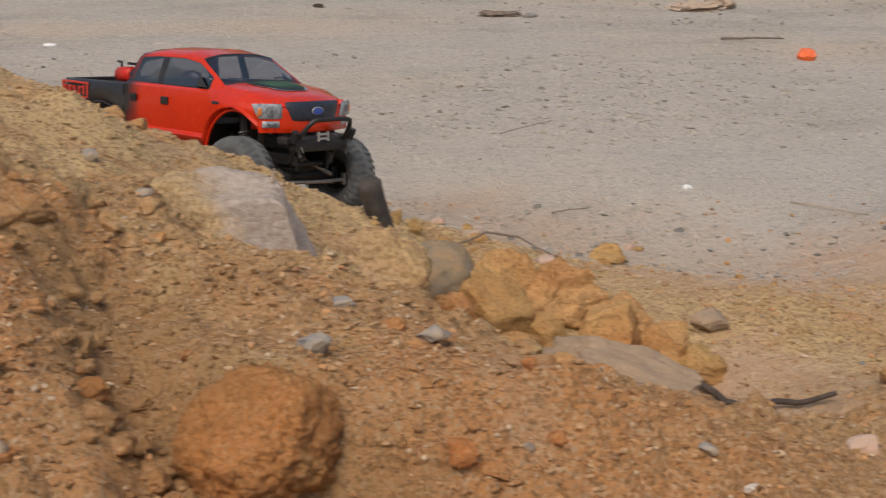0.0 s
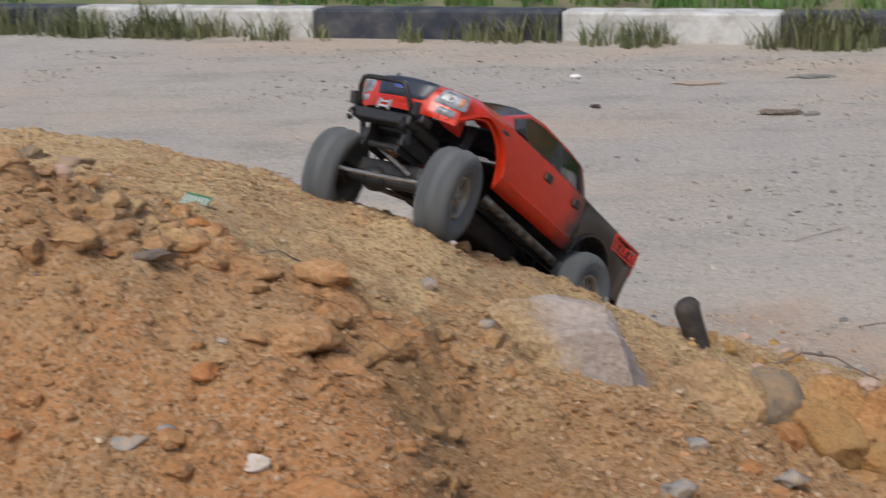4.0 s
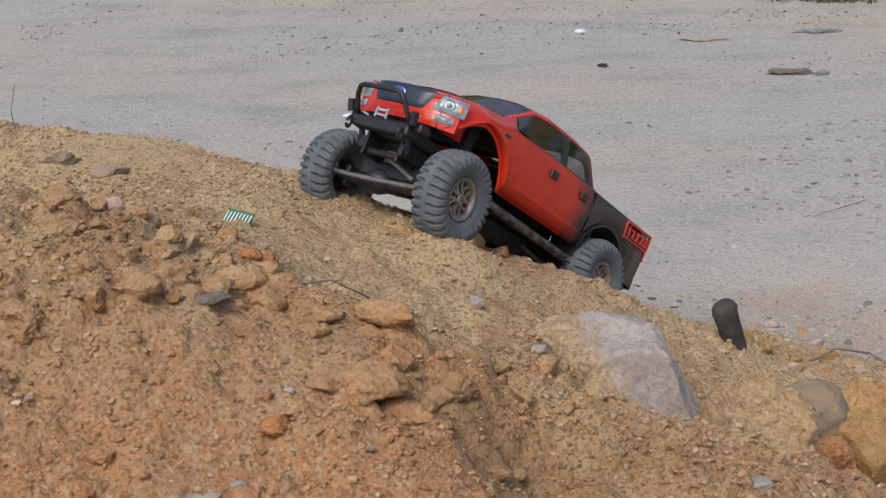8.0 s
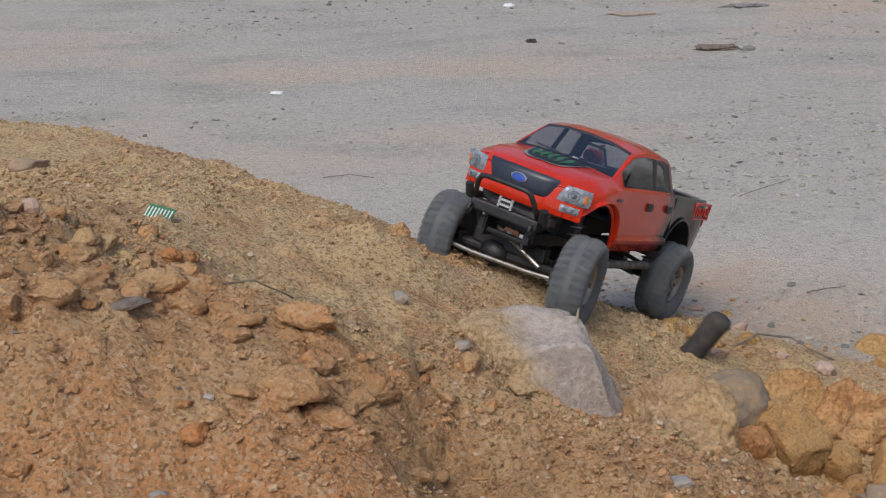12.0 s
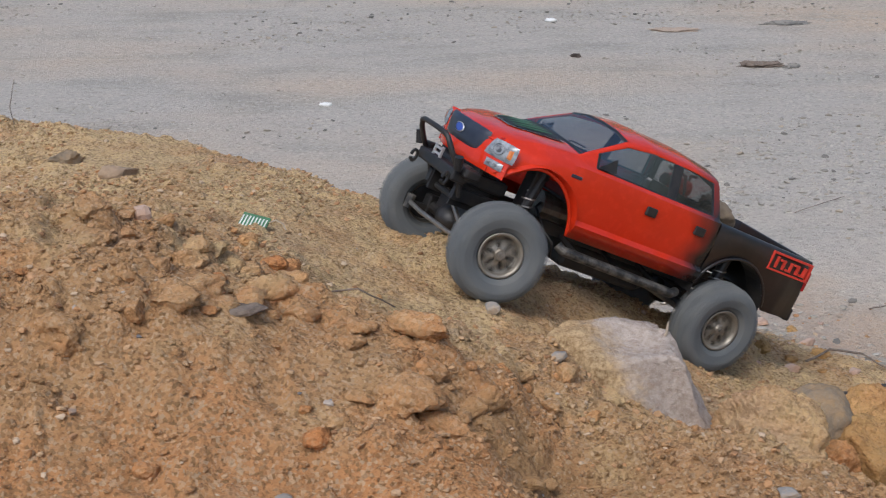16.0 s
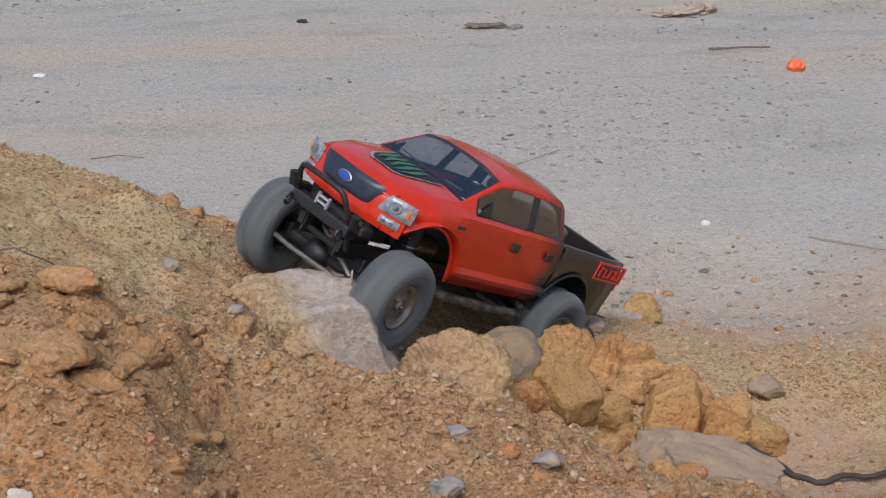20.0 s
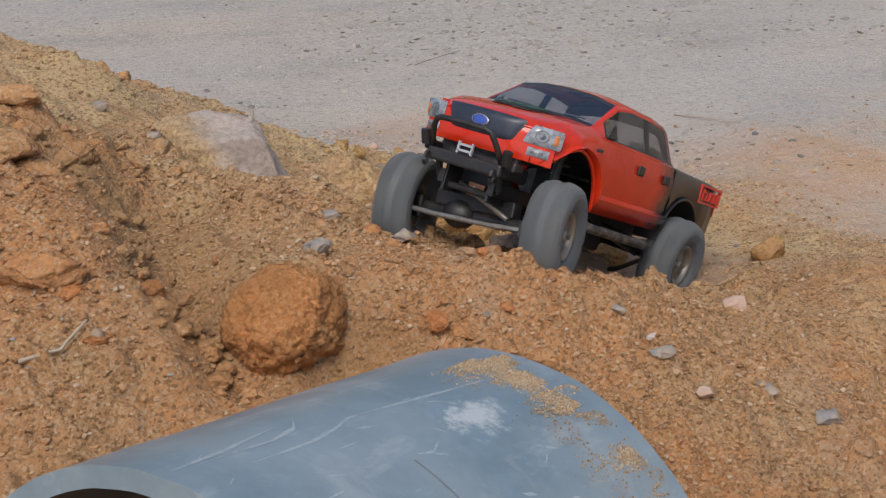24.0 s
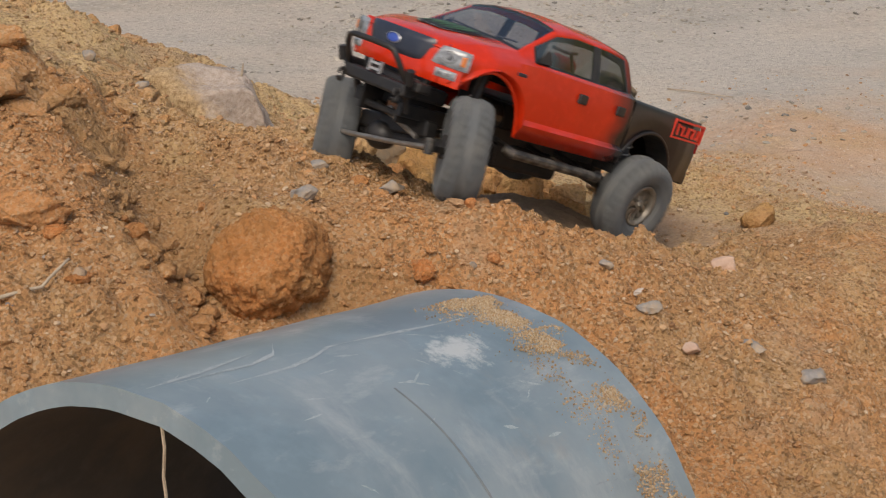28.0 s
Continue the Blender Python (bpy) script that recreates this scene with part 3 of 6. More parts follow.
# ---- ground ----
def spread(lo, hi, step, left, right):
    """Even steps between lo and hi, growing ones out to left and right."""
    mid = list(np.arange(lo, hi + step / 2, step))
    for end, sign in ((right, 1), (left, -1)):
        s, v, out = step, (hi if sign > 0 else lo), []
        while abs(v - (hi if sign > 0 else lo)) < end:
            s *= 1.09
            v += sign * s
            out.append(v)
        mid = mid + out if sign > 0 else out[::-1] + mid
    return np.array(mid)


def build_ground():
    xs, ys = spread(-0.85, 1.15, 0.0036, 150, 150), spread(0.8, 2.2, 0.0036, 60, 260)
    gx, gy = np.meshgrid(xs, ys)
    z = height(gx.ravel(), gy.ravel())
    co = np.stack([gx.ravel(), gy.ravel(), z], 1)
    n, m = len(xs), len(ys)
    idx = np.arange(n * m).reshape(m, n)
    quads = np.stack([idx[:-1, :-1], idx[:-1, 1:], idx[1:, 1:], idx[1:, :-1]], -1).reshape(-1, 4)
    me = bpy.data.meshes.new("ground")
    me.from_pydata(co.tolist(), [], quads.tolist())
    me.materials.append(M_GROUND)
    me.shade_smooth()
    return tagged(new("ground", me), "orange clay mound on a grey gravel plain", "ground", kind="structure")


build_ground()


# ---- kerb, verge and road ----
def kerb_frame():
    """The kerb's line: its origin at a joint of the stones, x along it to the right."""
    return pose(0.042, 6.12, 0.0, 0, 0, -15.5)


KERB = kerb_frame()


def build_kerb():
    kerb = tagged(new("kerb"), "low concrete kerb painted in black and white stretches", "kerb", kind="structure")
    kerb.matrix_world = KERB
    rnd = random.Random(5)
    ends = [-8.6, -7.3, -6.0, -4.75, -3.55, -2.40, -1.14, 0.0, 0.905, 1.86, 2.8, 3.75, 4.7, 5.65]
    for k, (x0, x1) in enumerate(zip(ends, ends[1:])):
        bm = block((x0 + 0.004, 0.0, -0.05), (x1 - 0.004, 0.14, 0.125), 0.012)
        bmesh.ops.subdivide_edges(bm, edges=[e for e in bm.edges if e.calc_length() > 0.5], cuts=12)
        for v in bm.verts:
            v.co += Vector((0, noise.noise(v.co * 9) * 0.006, noise.noise(v.co * 7 + Vector((3, 1, 0))) * 0.006))
        part("kerb_stone", bm, M_KERB_WHITE if k % 2 else M_KERB_BLACK, kerb)
    # verge soil and the road behind
    bm = bmesh.new()
    rows = []
    for j in range(16):
        y = 0.13 + 2.0 * (j / 15) ** 1.3
        rows.append([bm.verts.new((x * 0.25, y, 0.075 + 0.05 * min(1, j / 4) + 0.03 * noise.noise(Vector((x * 0.3, y * 2, 2))))) for x in range(-90, 80)])
    for a, b in zip(rows, rows[1:]):
        for k in range(len(a) - 1):
            bm.faces.new((a[k], a[k + 1], b[k + 1], b[k]))
    verge = finish("verge", bm, M_VERGE, smooth=True)
    verge.matrix_world = KERB
    tagged(verge, "strip of earth and short grass behind the kerb", "verge", kind="structure")
    bm = block((-60, 2.0, -0.05), (60, 9.0, 0.12), 0.01)
    road = finish("road", bm, M_ROAD)
    road.matrix_world = KERB
    tagged(road, "grey asphalt road beyond the grass", "road", kind="structure")
    bm = block((-80, 14.0, -0.1), (80, 14.4, 2.6), 0.02)
    wall = finish("backdrop", bm, M_VERGE)
    wall.matrix_world = KERB
    tagged(wall, "far green bank beyond the road", "backdrop", kind="structure")


build_kerb()


def blades(name, spots, tall, material, label, seed, lean=0.5, width=0.006):
    """Tufts of narrow bent blades as one sheet of strips."""
    rnd = random.Random(seed)
    verts, faces = [], []
    for x, y, z, s in spots:
        for _ in range(rnd.randint(5, 9)):
            a, h = rnd.uniform(0, 6.28), tall * s * rnd.uniform(0.5, 1.2)
            d = Vector((math.cos(a), math.sin(a), 0))
            w = Vector((-d.y, d.x, 0)) * width * rnd.uniform(0.6, 1.3)
            p = Vector((x + rnd.uniform(-0.03, 0.03), y + rnd.uniform(-0.03, 0.03), z))
            k = len(verts)
            out = h * rnd.uniform(0.1, lean)
            for f in (0.0, 0.5, 0.85):
                c = p + Vector((0, 0, h * f)) + d * out * f * f
                verts += [c - w * (1 - f * 0.6), c + w * (1 - f * 0.6)]
            verts.append(p + Vector((0, 0, h)) + d * out)
            faces += [(k, k + 1, k + 3, k + 2), (k + 2, k + 3, k + 5, k + 4), (k + 4, k + 5, k + 6)]
    me = bpy.data.meshes.new(name)
    me.from_pydata([tuple(v) for v in verts], [], faces)
    me.materials.append(material)
    return tagged(new(name, me), label, "grass", kind="stuff")


def build_grass():
    rnd = random.Random(11)
    spots = []
    for _ in range(5200):
        x, y = rnd.uniform(-9, 7), 0.16 + 1.75 * rnd.random()
        if noise.noise(Vector((x * 0.7, y * 1.2, 5))) > -0.22:
            spots.append((x, y, 0.12, rnd.uniform(0.6, 1.2)))
    blades("grass", spots, 0.075, M_GRASS, "short green grass on the verge", 3).matrix_world = KERB
    spots = []
    for _ in range(900):
        x = rnd.uniform(-9, 7)
        if noise.noise(Vector((x * 1.3, 9, 1))) > 0.0:
            spots.append((x, rnd.uniform(-0.10, 0.03), 0.0, rnd.uniform(0.4, 1.5)))
    for cx, n, tall in ((-2.9, 26, 1.2), (-2.3, 30, 1.4), (-2.0, 34, 1.5), (-1.75, 24, 1.2), (-1.2, 16, 1.0), (0.3, 22, 1.1), (1.05, 30, 1.7), (1.16, 22, 1.5), (1.7, 12, 0.9), (1.95, 16, 1.1)):
        spots += [(cx + rnd.gauss(0, 0.09), rnd.uniform(-0.16, 0.02), 0.0, tall * rnd.uniform(0.5, 1.1)) for _ in range(n)]
    blades("weeds", spots, 0.100, M_WEED, "dry olive weeds along the foot of the kerb", 4, lean=0.9, width=0.005).matrix_world = KERB


build_grass()


# ---- rocks ----
def rock_mesh(size, seed, rough=0.25, cuts=6, detail=4, grain=0.12, sides=(), crumbly=0.0, firm=0.97):
    """A lump with broken faces and a weathered skin; sides are the main faces as normal and distance."""
    bm = bmesh.new()
    bmesh.ops.create_icosphere(bm, subdivisions=detail, radius=1.0)
    rnd = random.Random(seed)
    planes = [(Vector(n).normalized(), d) for n, d in sides]
    for _ in range(cuts):
        n = Vector((rnd.gauss(0, 1), rnd.gauss(0, 1), rnd.gauss(0, 1))).normalized()
        planes.append((n, rnd.uniform(0.50, 0.84)))
    off = Vector((seed * 7.3, seed * 3.1, seed * 1.7))
    for v in bm.verts:
        p = v.co * 1.08
        bend = Vector((noise.noise(p * 2.2 + off), noise.noise(p * 2.2 + off + Vector((5, 0, 0))), noise.noise(p * 2.2 + off + Vector((0, 5, 0))))) * 0.10
        for _ in (0, 1):
            for n, d in planes:
                k = (p + bend).dot(n)
                if k > d:
                    p -= n * (k - d) * firm
        q = p + off
        s = 1 + rough * 0.5 * noise.noise(q * 1.3) + rough * 0.35 * noise.noise(q * 4) + grain * noise.noise(q * 9) + grain * 0.7 * noise.noise(q * 19) + grain * 0.5 * noise.noise(q * 38)
        if rough > 0.11:
            s -= 0.06 * max(0, 0.06 - abs(noise.noise(q * 1.9))) / 0.06
        if crumbly:
            d1 = noise.voronoi(q * 5.0)[0]
            d2 = noise.voronoi(q * 12.0)[0]
            s += crumbly * (min(d1[1] - d1[0], 0.3) + 0.5 * min(d2[1] - d2[0], 0.3)) - crumbly * 0.2
        p *= s
        v.co = Vector((p.x * size[0] / 2, p.y * size[1] / 2, p.z * size[2] / 2))
    return bm


def rock(name, x, y, z, size, turn, material, seed, label, category="rock", group="", rough=0.25, cuts=6, detail=4, grain=0.05, sides=(), crumbly=0.0, firm=0.97):
    ob = finish(name, rock_mesh(size, seed, rough, cuts, detail, grain, sides, crumbly, firm), material, smooth=True)
    ob.matrix_world = pose(x, y, z, *turn)
    return tagged(ob, label, category, group)


GRANITE = (((0.02, -0.12, 1.0), 0.75), ((0.92, -0.10, 0.42), 0.74), ((0.06, -0.9, 0.34), 0.64), ((-0.70, -0.45, 0.50), 0.76))
SLAB = (((0.12, -0.15, 1.0), 0.72), ((0.1, -1.0, 0.25), 0.62), ((1.0, -0.2, 0.5), 0.84), ((-0.8, -0.3, 0.5), 0.80))
HUMP = (((-0.55, -0.30, 0.75), 0.76), ((0.75, -0.50, 0.30), 0.80), ((0.0, -0.80, -0.60), 0.74))
FLAT = (((-0.35, -0.85, 0.40), 0.50), ((-0.75, 0.1, 0.65), 0.60), ((0.8, -0.3, 0.5), 0.70))
LEAN = (((0.55, -0.55, 0.62), 0.70), ((-0.8, -0.45, 0.2), 0.76), ((0.2, -0.8, -0.5), 0.78))
rock("boulder", 0.160, 1.622, 0.200, (0.245, 0.19, 0.290), (0, 0, 8), M_SANDED, 33, "pale pink granite boulder half buried in the clay mound", rough=0.10, cuts=0, detail=6, grain=0.018, sides=GRANITE, firm=0.62)
PILE = "boulders heaped beside the mound"
rock("boulder", 0.335, 1.574, 0.206, (0.165, 0.12, 0.125), (0, 24, 30), M_SOIL, 5, "orange clay boulder crumbling beside the pink granite", group=PILE, detail=6, rough=0.30, grain=0.035, crumbly=0.09, cuts=3, firm=0.7)
rock("boulder", 0.418, 1.650, 0.142, (0.056, 0.05, 0.066), (0, 0, 0), M_REDCLAY, 6, "small upright orange clay stone", group=PILE, detail=5, cuts=2, crumbly=0.08, firm=0.7)
rock("boulder", 0.404, 1.722, 0.162, (0.100, 0.090, 0.104), (0, 15, 20), M_GREY, 8, "rounded grey boulder with ochre stains", group=PILE, rough=0.16, cuts=1, grain=0.022, detail=5, firm=0.5)
rock("boulder", 0.474, 1.690, 0.132, (0.086, 0.085, 0.116), (0, -26, 10), M_OCHRE, 9, "smooth ochre boulder at the foot of the mound", group=PILE, rough=0.16, cuts=0, grain=0.018, detail=5, sides=LEAN, firm=0.6)
rock("boulder", 0.534, 1.696, 0.104, (0.056, 0.05, 0.052), (0, 20, 30), M_OCHRE, 10, "small ochre boulder wedged in the heap", group=PILE, cuts=1, rough=0.2, grain=0.02, detail=5, firm=0.6)
rock("boulder", 0.497, 1.81, 0.130, (0.095, 0.08, 0.074), (0, 12, 60), M_PALECLAY, 11, "cracked ochre boulder behind the heap", group=PILE, cuts=3, rough=0.3, grain=0.03, detail=6, crumbly=0.07, firm=0.75)
rock("boulder", 0.608, 1.69, 0.100, (0.105, 0.075, 0.105), (0, 28, 0), M_PALECLAY, 12, "angular ochre boulder with a flat face", group=PILE, cuts=1, rough=0.12, grain=0.016, detail=5, sides=FLAT, firm=0.85)
rock("boulder", 0.570, 1.785, 0.100, (0.150, 0.11, 0.112), (0, 14, 20), M_REDCLAY, 13, "broad crumbling ochre boulder", group=PILE, cuts=5, rough=0.5, detail=6, grain=0.045, crumbly=0.12, firm=0.85)
rock("boulder", 0.652, 1.775, 0.074, (0.135, 0.10, 0.098), (0, 22, -20), M_REDCLAY, 14, "split ochre boulder at the end of the heap", group=PILE, cuts=5, rough=0.5, grain=0.045, crumbly=0.12, detail=6, firm=0.85)
rock("boulder", 0.678, 1.70, 0.078, (0.100, 0.055, 0.056), (0, -32, 10), M_PALECLAY, 15, "leaning ochre boulder with sharp edges", group=PILE, cuts=2, rough=0.18, grain=0.02, detail=5, sides=FLAT, firm=0.85)
rock("boulder", 0.728, 1.70, 0.052, (0.080, 0.065, 0.056), (0, 20, 0), M_OCHRE, 16, "crumbled brown clay stone", group=PILE, detail=5, rough=0.35, crumbly=0.10, cuts=3, firm=0.75)
rock("boulder", 0.545, 1.635, 0.106, (0.036, 0.032, 0.026), (0, 0, 40), M_OCHRE, 18, "small ochre stone before the heap", group=PILE, cuts=3, firm=0.75)
rock("boulder", 0.440, 1.64, 0.122, (0.042, 0.04, 0.036), (0, 0, 10), M_SOIL, 26, "small brown clay stone before the heap", group=PILE, cuts=3, firm=0.75)
rock("boulder", 0.594, 1.47, 0.129, (0.225, 0.12, 0.10), (0, 15, -8), M_SLAB, 17, "long smooth tan stone bedded in sand", rough=0.26, grain=0.024, cuts=3, detail=6, sides=SLAB, firm=0.8)
rock("boulder", 0.476, 1.446, 0.183, (0.058, 0.05, 0.048), (0, 0, 0), M_PALECLAY, 20, "small orange stone beside the tan slab", cuts=3, detail=5, crumbly=0.08, firm=0.75)
rock("boulder", 0.236, 1.085, 0.270, (0.118, 0.114, 0.116), (0, 0, 20), M_PALECLAY, 37, "rough orange clay boulder in a hollow", detail=6, rough=0.26, grain=0.045, cuts=0, crumbly=0.09, sides=HUMP, firm=0.35)
STONES = "loose stones on the mound"
def stone(x, y, size, material, seed, label, sink=0.35, turn=0.0, cuts=7, rough=0.22, name="stone", group=STONES):
    """A loose stone lying on the ground, sunk a little."""
    clod = name == "clod"
    return rock(name, x, y, at(x, y) + size[2] * (0.5 - sink), size, (0, 0, turn), material, seed, label, "stone", group, rough, cuts, 4, 0.05, crumbly=0.32 if clod else 0.0)


stone(0.272, 1.171, (0.034, 0.030, 0.027), M_BLUE, 41, "blue-grey stone lying beside the clay boulder", 0.15)
stone(0.378, 1.272, (0.031, 0.026, 0.022), M_BLUE, 42, "blue-grey stone on the sandy ridge", 0.1)
stone(0.297, 1.289, (0.028, 0.021, 0.014), M_BLUE, 43, "flat grey stone pressed into the sand", 0.3)
stone(-0.069, 1.125, (0.030, 0.022, 0.016), M_WHITE, 44, "chalky white stone pressed into the clay", 0.62)
stone(0.635, 1.076, (0.026, 0.024, 0.014), M_BLUE, 45, "speckled grey stone in the soil", 0.4)
stone(0.752, 1.064, (0.028, 0.029, 0.016), M_BLUE, 46, "grey stone set in pale soil", 0.4)
stone(0.633, 1.097, (0.018, 0.014, 0.010), M_WHITE, 47, "small white pebble on the soil", 0.2)
stone(0.445, 1.095, (0.011, 0.010, 0.010), M_BLUE, 48, "small dark pebble on the soil", 0.2)
stone(0.598, 1.123, (0.016, 0.014, 0.011), M_BLUE, 49, "small grey pebble on the soil", 0.3)
stone(0.673, 1.041, (0.022, 0.020, 0.012), M_PINK, 50, "pinkish stone on the sandy slope", 0.3)
stone(0.955, 1.595, (0.058, 0.050, 0.048), M_OCHRE, 51, "ochre stone on the sandy apron", 0.25)
stone(0.719, 2.262, (0.062, 0.055, 0.042), M_OCHRE, 52, "flat ochre clod on the gravel", 0.3)
stone(0.771, 1.791, (0.055, 0.045, 0.030), M_SLAB, 53, "yellowish flat stone on the sand", 0.3)
stone(0.048, 1.020, (0.018, 0.016, 0.014), M_SLAB, 54, "small tan pebble near the pipe", 0.2)
stone(0.013, 1.642, (0.022, 0.019, 0.016), M_BLUE, 55, "dark grey stone on the slope", 0.25)
stone(0.086, 1.530, (0.022, 0.018, 0.014), M_BLUE, 56, "dark flat stone on the slope", 0.25)
CLODS = "broken clods of clay"
for k, (x, y, sx, sy, sz, turn) in enumerate(((-0.054, 1.258, 0.074, 0.050, 0.040, -25), (-0.017, 1.248, 0.058, 0.042, 0.034, -20), (0.016, 1.322, 0.044, 0.038, 0.032, 10), (-0.034, 1.305, 0.032, 0.028, 0.026, 50), (0.006, 1.285, 0.028, 0.024, 0.022, 90),
                                              (-0.044, 1.339, 0.074, 0.030, 0.026, -25), (-0.193, 1.392, 0.046, 0.034, 0.028, 10), (-0.254, 1.445, 0.044, 0.032, 0.024, -10), (-0.259, 1.272, 0.044, 0.034, 0.026, 25), (-0.348, 1.222, 0.038, 0.034, 0.034, 0), (-0.260, 1.140, 0.020, 0.019, 0.018, 0), (-0.005, 1.085, 0.085, 0.055, 0.040, 10),
                                              (-0.345, 1.215, 0.032, 0.028, 0.026, 0), (-0.249, 1.324, 0.048, 0.036, 0.024, 30), (-0.204, 1.335, 0.040, 0.030, 0.022, 80), (-0.160, 1.345, 0.034, 0.030, 0.020, 10), (-0.290, 1.342, 0.036, 0.030, 0.022, 60), (-0.085, 1.405, 0.050, 0.022, 0.018, -28))):
    stone(x, y, (sx, sy, sz), M_SOIL, 61 + k, "broken orange clod of clay on the slope", 0.47, turn, 6, 0.3, "clod", CLODS)
rnd = random.Random(71)
for k in range(84):
    f = rnd.random()
    x, y = -0.42 + 0.46 * f + rnd.gauss(0, 0.04), 1.45 - 0.17 * f + rnd.gauss(0, 0.05)
    s = 0.009 + 0.023 * rnd.random() ** 2.5
    stone(x, y, (s * rnd.uniform(1.0, 1.5), s, s * rnd.uniform(0.5, 0.8)), M_SOIL, 100 + k, "small crusted clod of clay on the slope", 0.45, rnd.uniform(0, 180), 8, 0.3, "clod", CLODS)
for k in range(34):
    f = rnd.random()
    x, y = 0.07 + 0.12 * f + rnd.gauss(0, 0.022), 1.21 - 0.20 * f + rnd.gauss(0, 0.018)
    s = 0.009 + 0.020 * rnd.random() ** 2
    stone(x, y, (s * rnd.uniform(1.0, 1.4), s, s * rnd.uniform(0.6, 0.9)), M_SOIL, 160 + k, "crumbled clod of clay lying in the gully", 0.3, rnd.uniform(0, 180), 8, 0.3, "clod", CLODS)
for k in range(90):
    x, y = rnd.uniform(-0.42, 0.62), rnd.uniform(0.97, 1.62)
    s = 0.010 + 0.022 * rnd.random() ** 2.5
    stone(x, y, (s * rnd.uniform(1.0, 1.5), s, s * rnd.uniform(0.6, 0.9)), M_REDCLAY if k % 2 else M_SOIL, 400 + k, "crumbling lump of orange clay on the mound", 0.35, rnd.uniform(0, 180), 6, 0.3, "clod", CLODS)
for k in range(40):
    x, y = rnd.uniform(0.30, 0.95), 2.02 + 0.45 * rnd.random() ** 1.6 - 0.1 * rnd.random()
    s = 0.008 + 0.026 * rnd.random() ** 3
    stone(x, y, (s * rnd.uniform(1.0, 1.5), s, s * rnd.uniform(0.5, 0.8)), M_OCHRE if k % 3 else M_PINK, 220 + k, "ochre clod strewn at the foot of the mound", 0.3, rnd.uniform(0, 180), 8, 0.3, "clod", CLODS)
stone(0.777, 1.241, (0.034, 0.028, 0.022), M_PINK, 59, "pinkish stone on the sandy ridge", 0.35)
stone(0.815, 1.039, (0.040, 0.034, 0.018), M_BLUE, 60, "broken grey stone set in pale soil", 0.5, 40)
stone(-0.182, 1.124, (0.050, 0.036, 0.018), M_BLUE, 57, "flat grey-green stone flush with the clay", 0.90, 30)
stone(-0.148, 1.140, (0.022, 0.020, 0.014), M_BLUE, 58, "small grey stone flush with the clay", 0.6)
stone(-0.480, 1.880, (0.050, 0.040, 0.030), M_SLAB, 71, "dull clod near the crest", 0.35, 0, 7, 0.3, "clod", CLODS)
stone(-0.580, 1.960, (0.045, 0.040, 0.028), M_GREY, 72, "dull clod near the crest", 0.35, 40, 7, 0.3, "clod", CLODS)
stone(-0.060, 1.420, (0.070, 0.040, 0.024), M_CLAY, 73, "long crusted clod on the slope", 0.35, -15, 7, 0.3, "clod", CLODS)
stone(-0.020, 1.960, (0.050, 0.035, 0.028), M_CLAY, 74, "crusted clod by the crest", 0.6, -20, 7, 0.3, "clod", CLODS)
stone(0.020, 1.930, (0.045, 0.035, 0.028), M_CLAY, 75, "crusted clod by the crest", 0.6, -30, 7, 0.3, "clod", CLODS)


def scatter(name, count, spot, sizes, material, label, category, seed, flat=0.65, detail=1):
    """Many small angular bits on the ground, joined."""
    rnd = np.random.RandomState(seed)
    bm = bmesh.new()
    bmesh.ops.create_icosphere(bm, subdivisions=detail, radius=0.5)
    unit = np.array([v.co for v in bm.verts])
    tris = np.array([[v.index for v in f.verts] for f in bm.faces])
    bm.free()
    x, y, s = spot(rnd, count, sizes)
    z = height(x, y)
    n, k = len(x), len(unit)
    jit = 1 + rnd.uniform(-0.32, 0.32, (n, k, 1))
    p = unit[None] * jit * np.stack([s * rnd.uniform(0.7, 1.3, n), s * rnd.uniform(0.7, 1.2, n), s * flat * rnd.uniform(0.7, 1.2, n)], 1)[:, None]
    a = rnd.uniform(0, 2 * np.pi, n)
    tilt = rnd.uniform(-0.5, 0.5, n)
    px, py, pz = p[..., 0], p[..., 1], p[..., 2]
    py, pz = py * np.cos(tilt)[:, None] - pz * np.sin(tilt)[:, None], py * np.sin(tilt)[:, None] + pz * np.cos(tilt)[:, None]
    wx = px * np.cos(a)[:, None] - py * np.sin(a)[:, None] + x[:, None]
    wy = px * np.sin(a)[:, None] + py * np.cos(a)[:, None] + y[:, None]
    wz = pz + (z + s * flat * 0.22)[:, None]
    verts = np.stack([wx, wy, wz], -1).reshape(-1, 3)
    faces = (tris[None] + (np.arange(n) * k)[:, None, None]).reshape(-1, 3)
    me = bpy.data.meshes.new(name)
    me.from_pydata(verts.tolist(), [], faces.tolist())
    me.materials.append(material)
    return tagged(new(name, me), label, category, kind="stuff")


def on_mound(rnd, count, sizes):
    x, y = rnd.uniform(-0.95, 1.2, count * 3), rnd.uniform(0.80, 2.25, count * 3)
    keep = (base_height(x, y) > 0.03) & (value_noise(x * 6, y * 6, 21) + rnd.uniform(-0.5, 1.0, count * 3) > 0.35 * np.clip((y - 1.45) / 0.3, 0, 1))
    x, y = x[keep][:count], y[keep][:count]
    return x, y, sizes[0] + (sizes[1] - sizes[0]) * rnd.uniform(0, 1, len(x)) ** 4.5


def on_apron(rnd, count, sizes):
    x, y = rnd.uniform(0.2, 2.2, count), rnd.uniform(0.9, 2.6, count)
    return x, y, sizes[0] + (sizes[1] - sizes[0]) * rnd.uniform(0, 1, count) ** 4


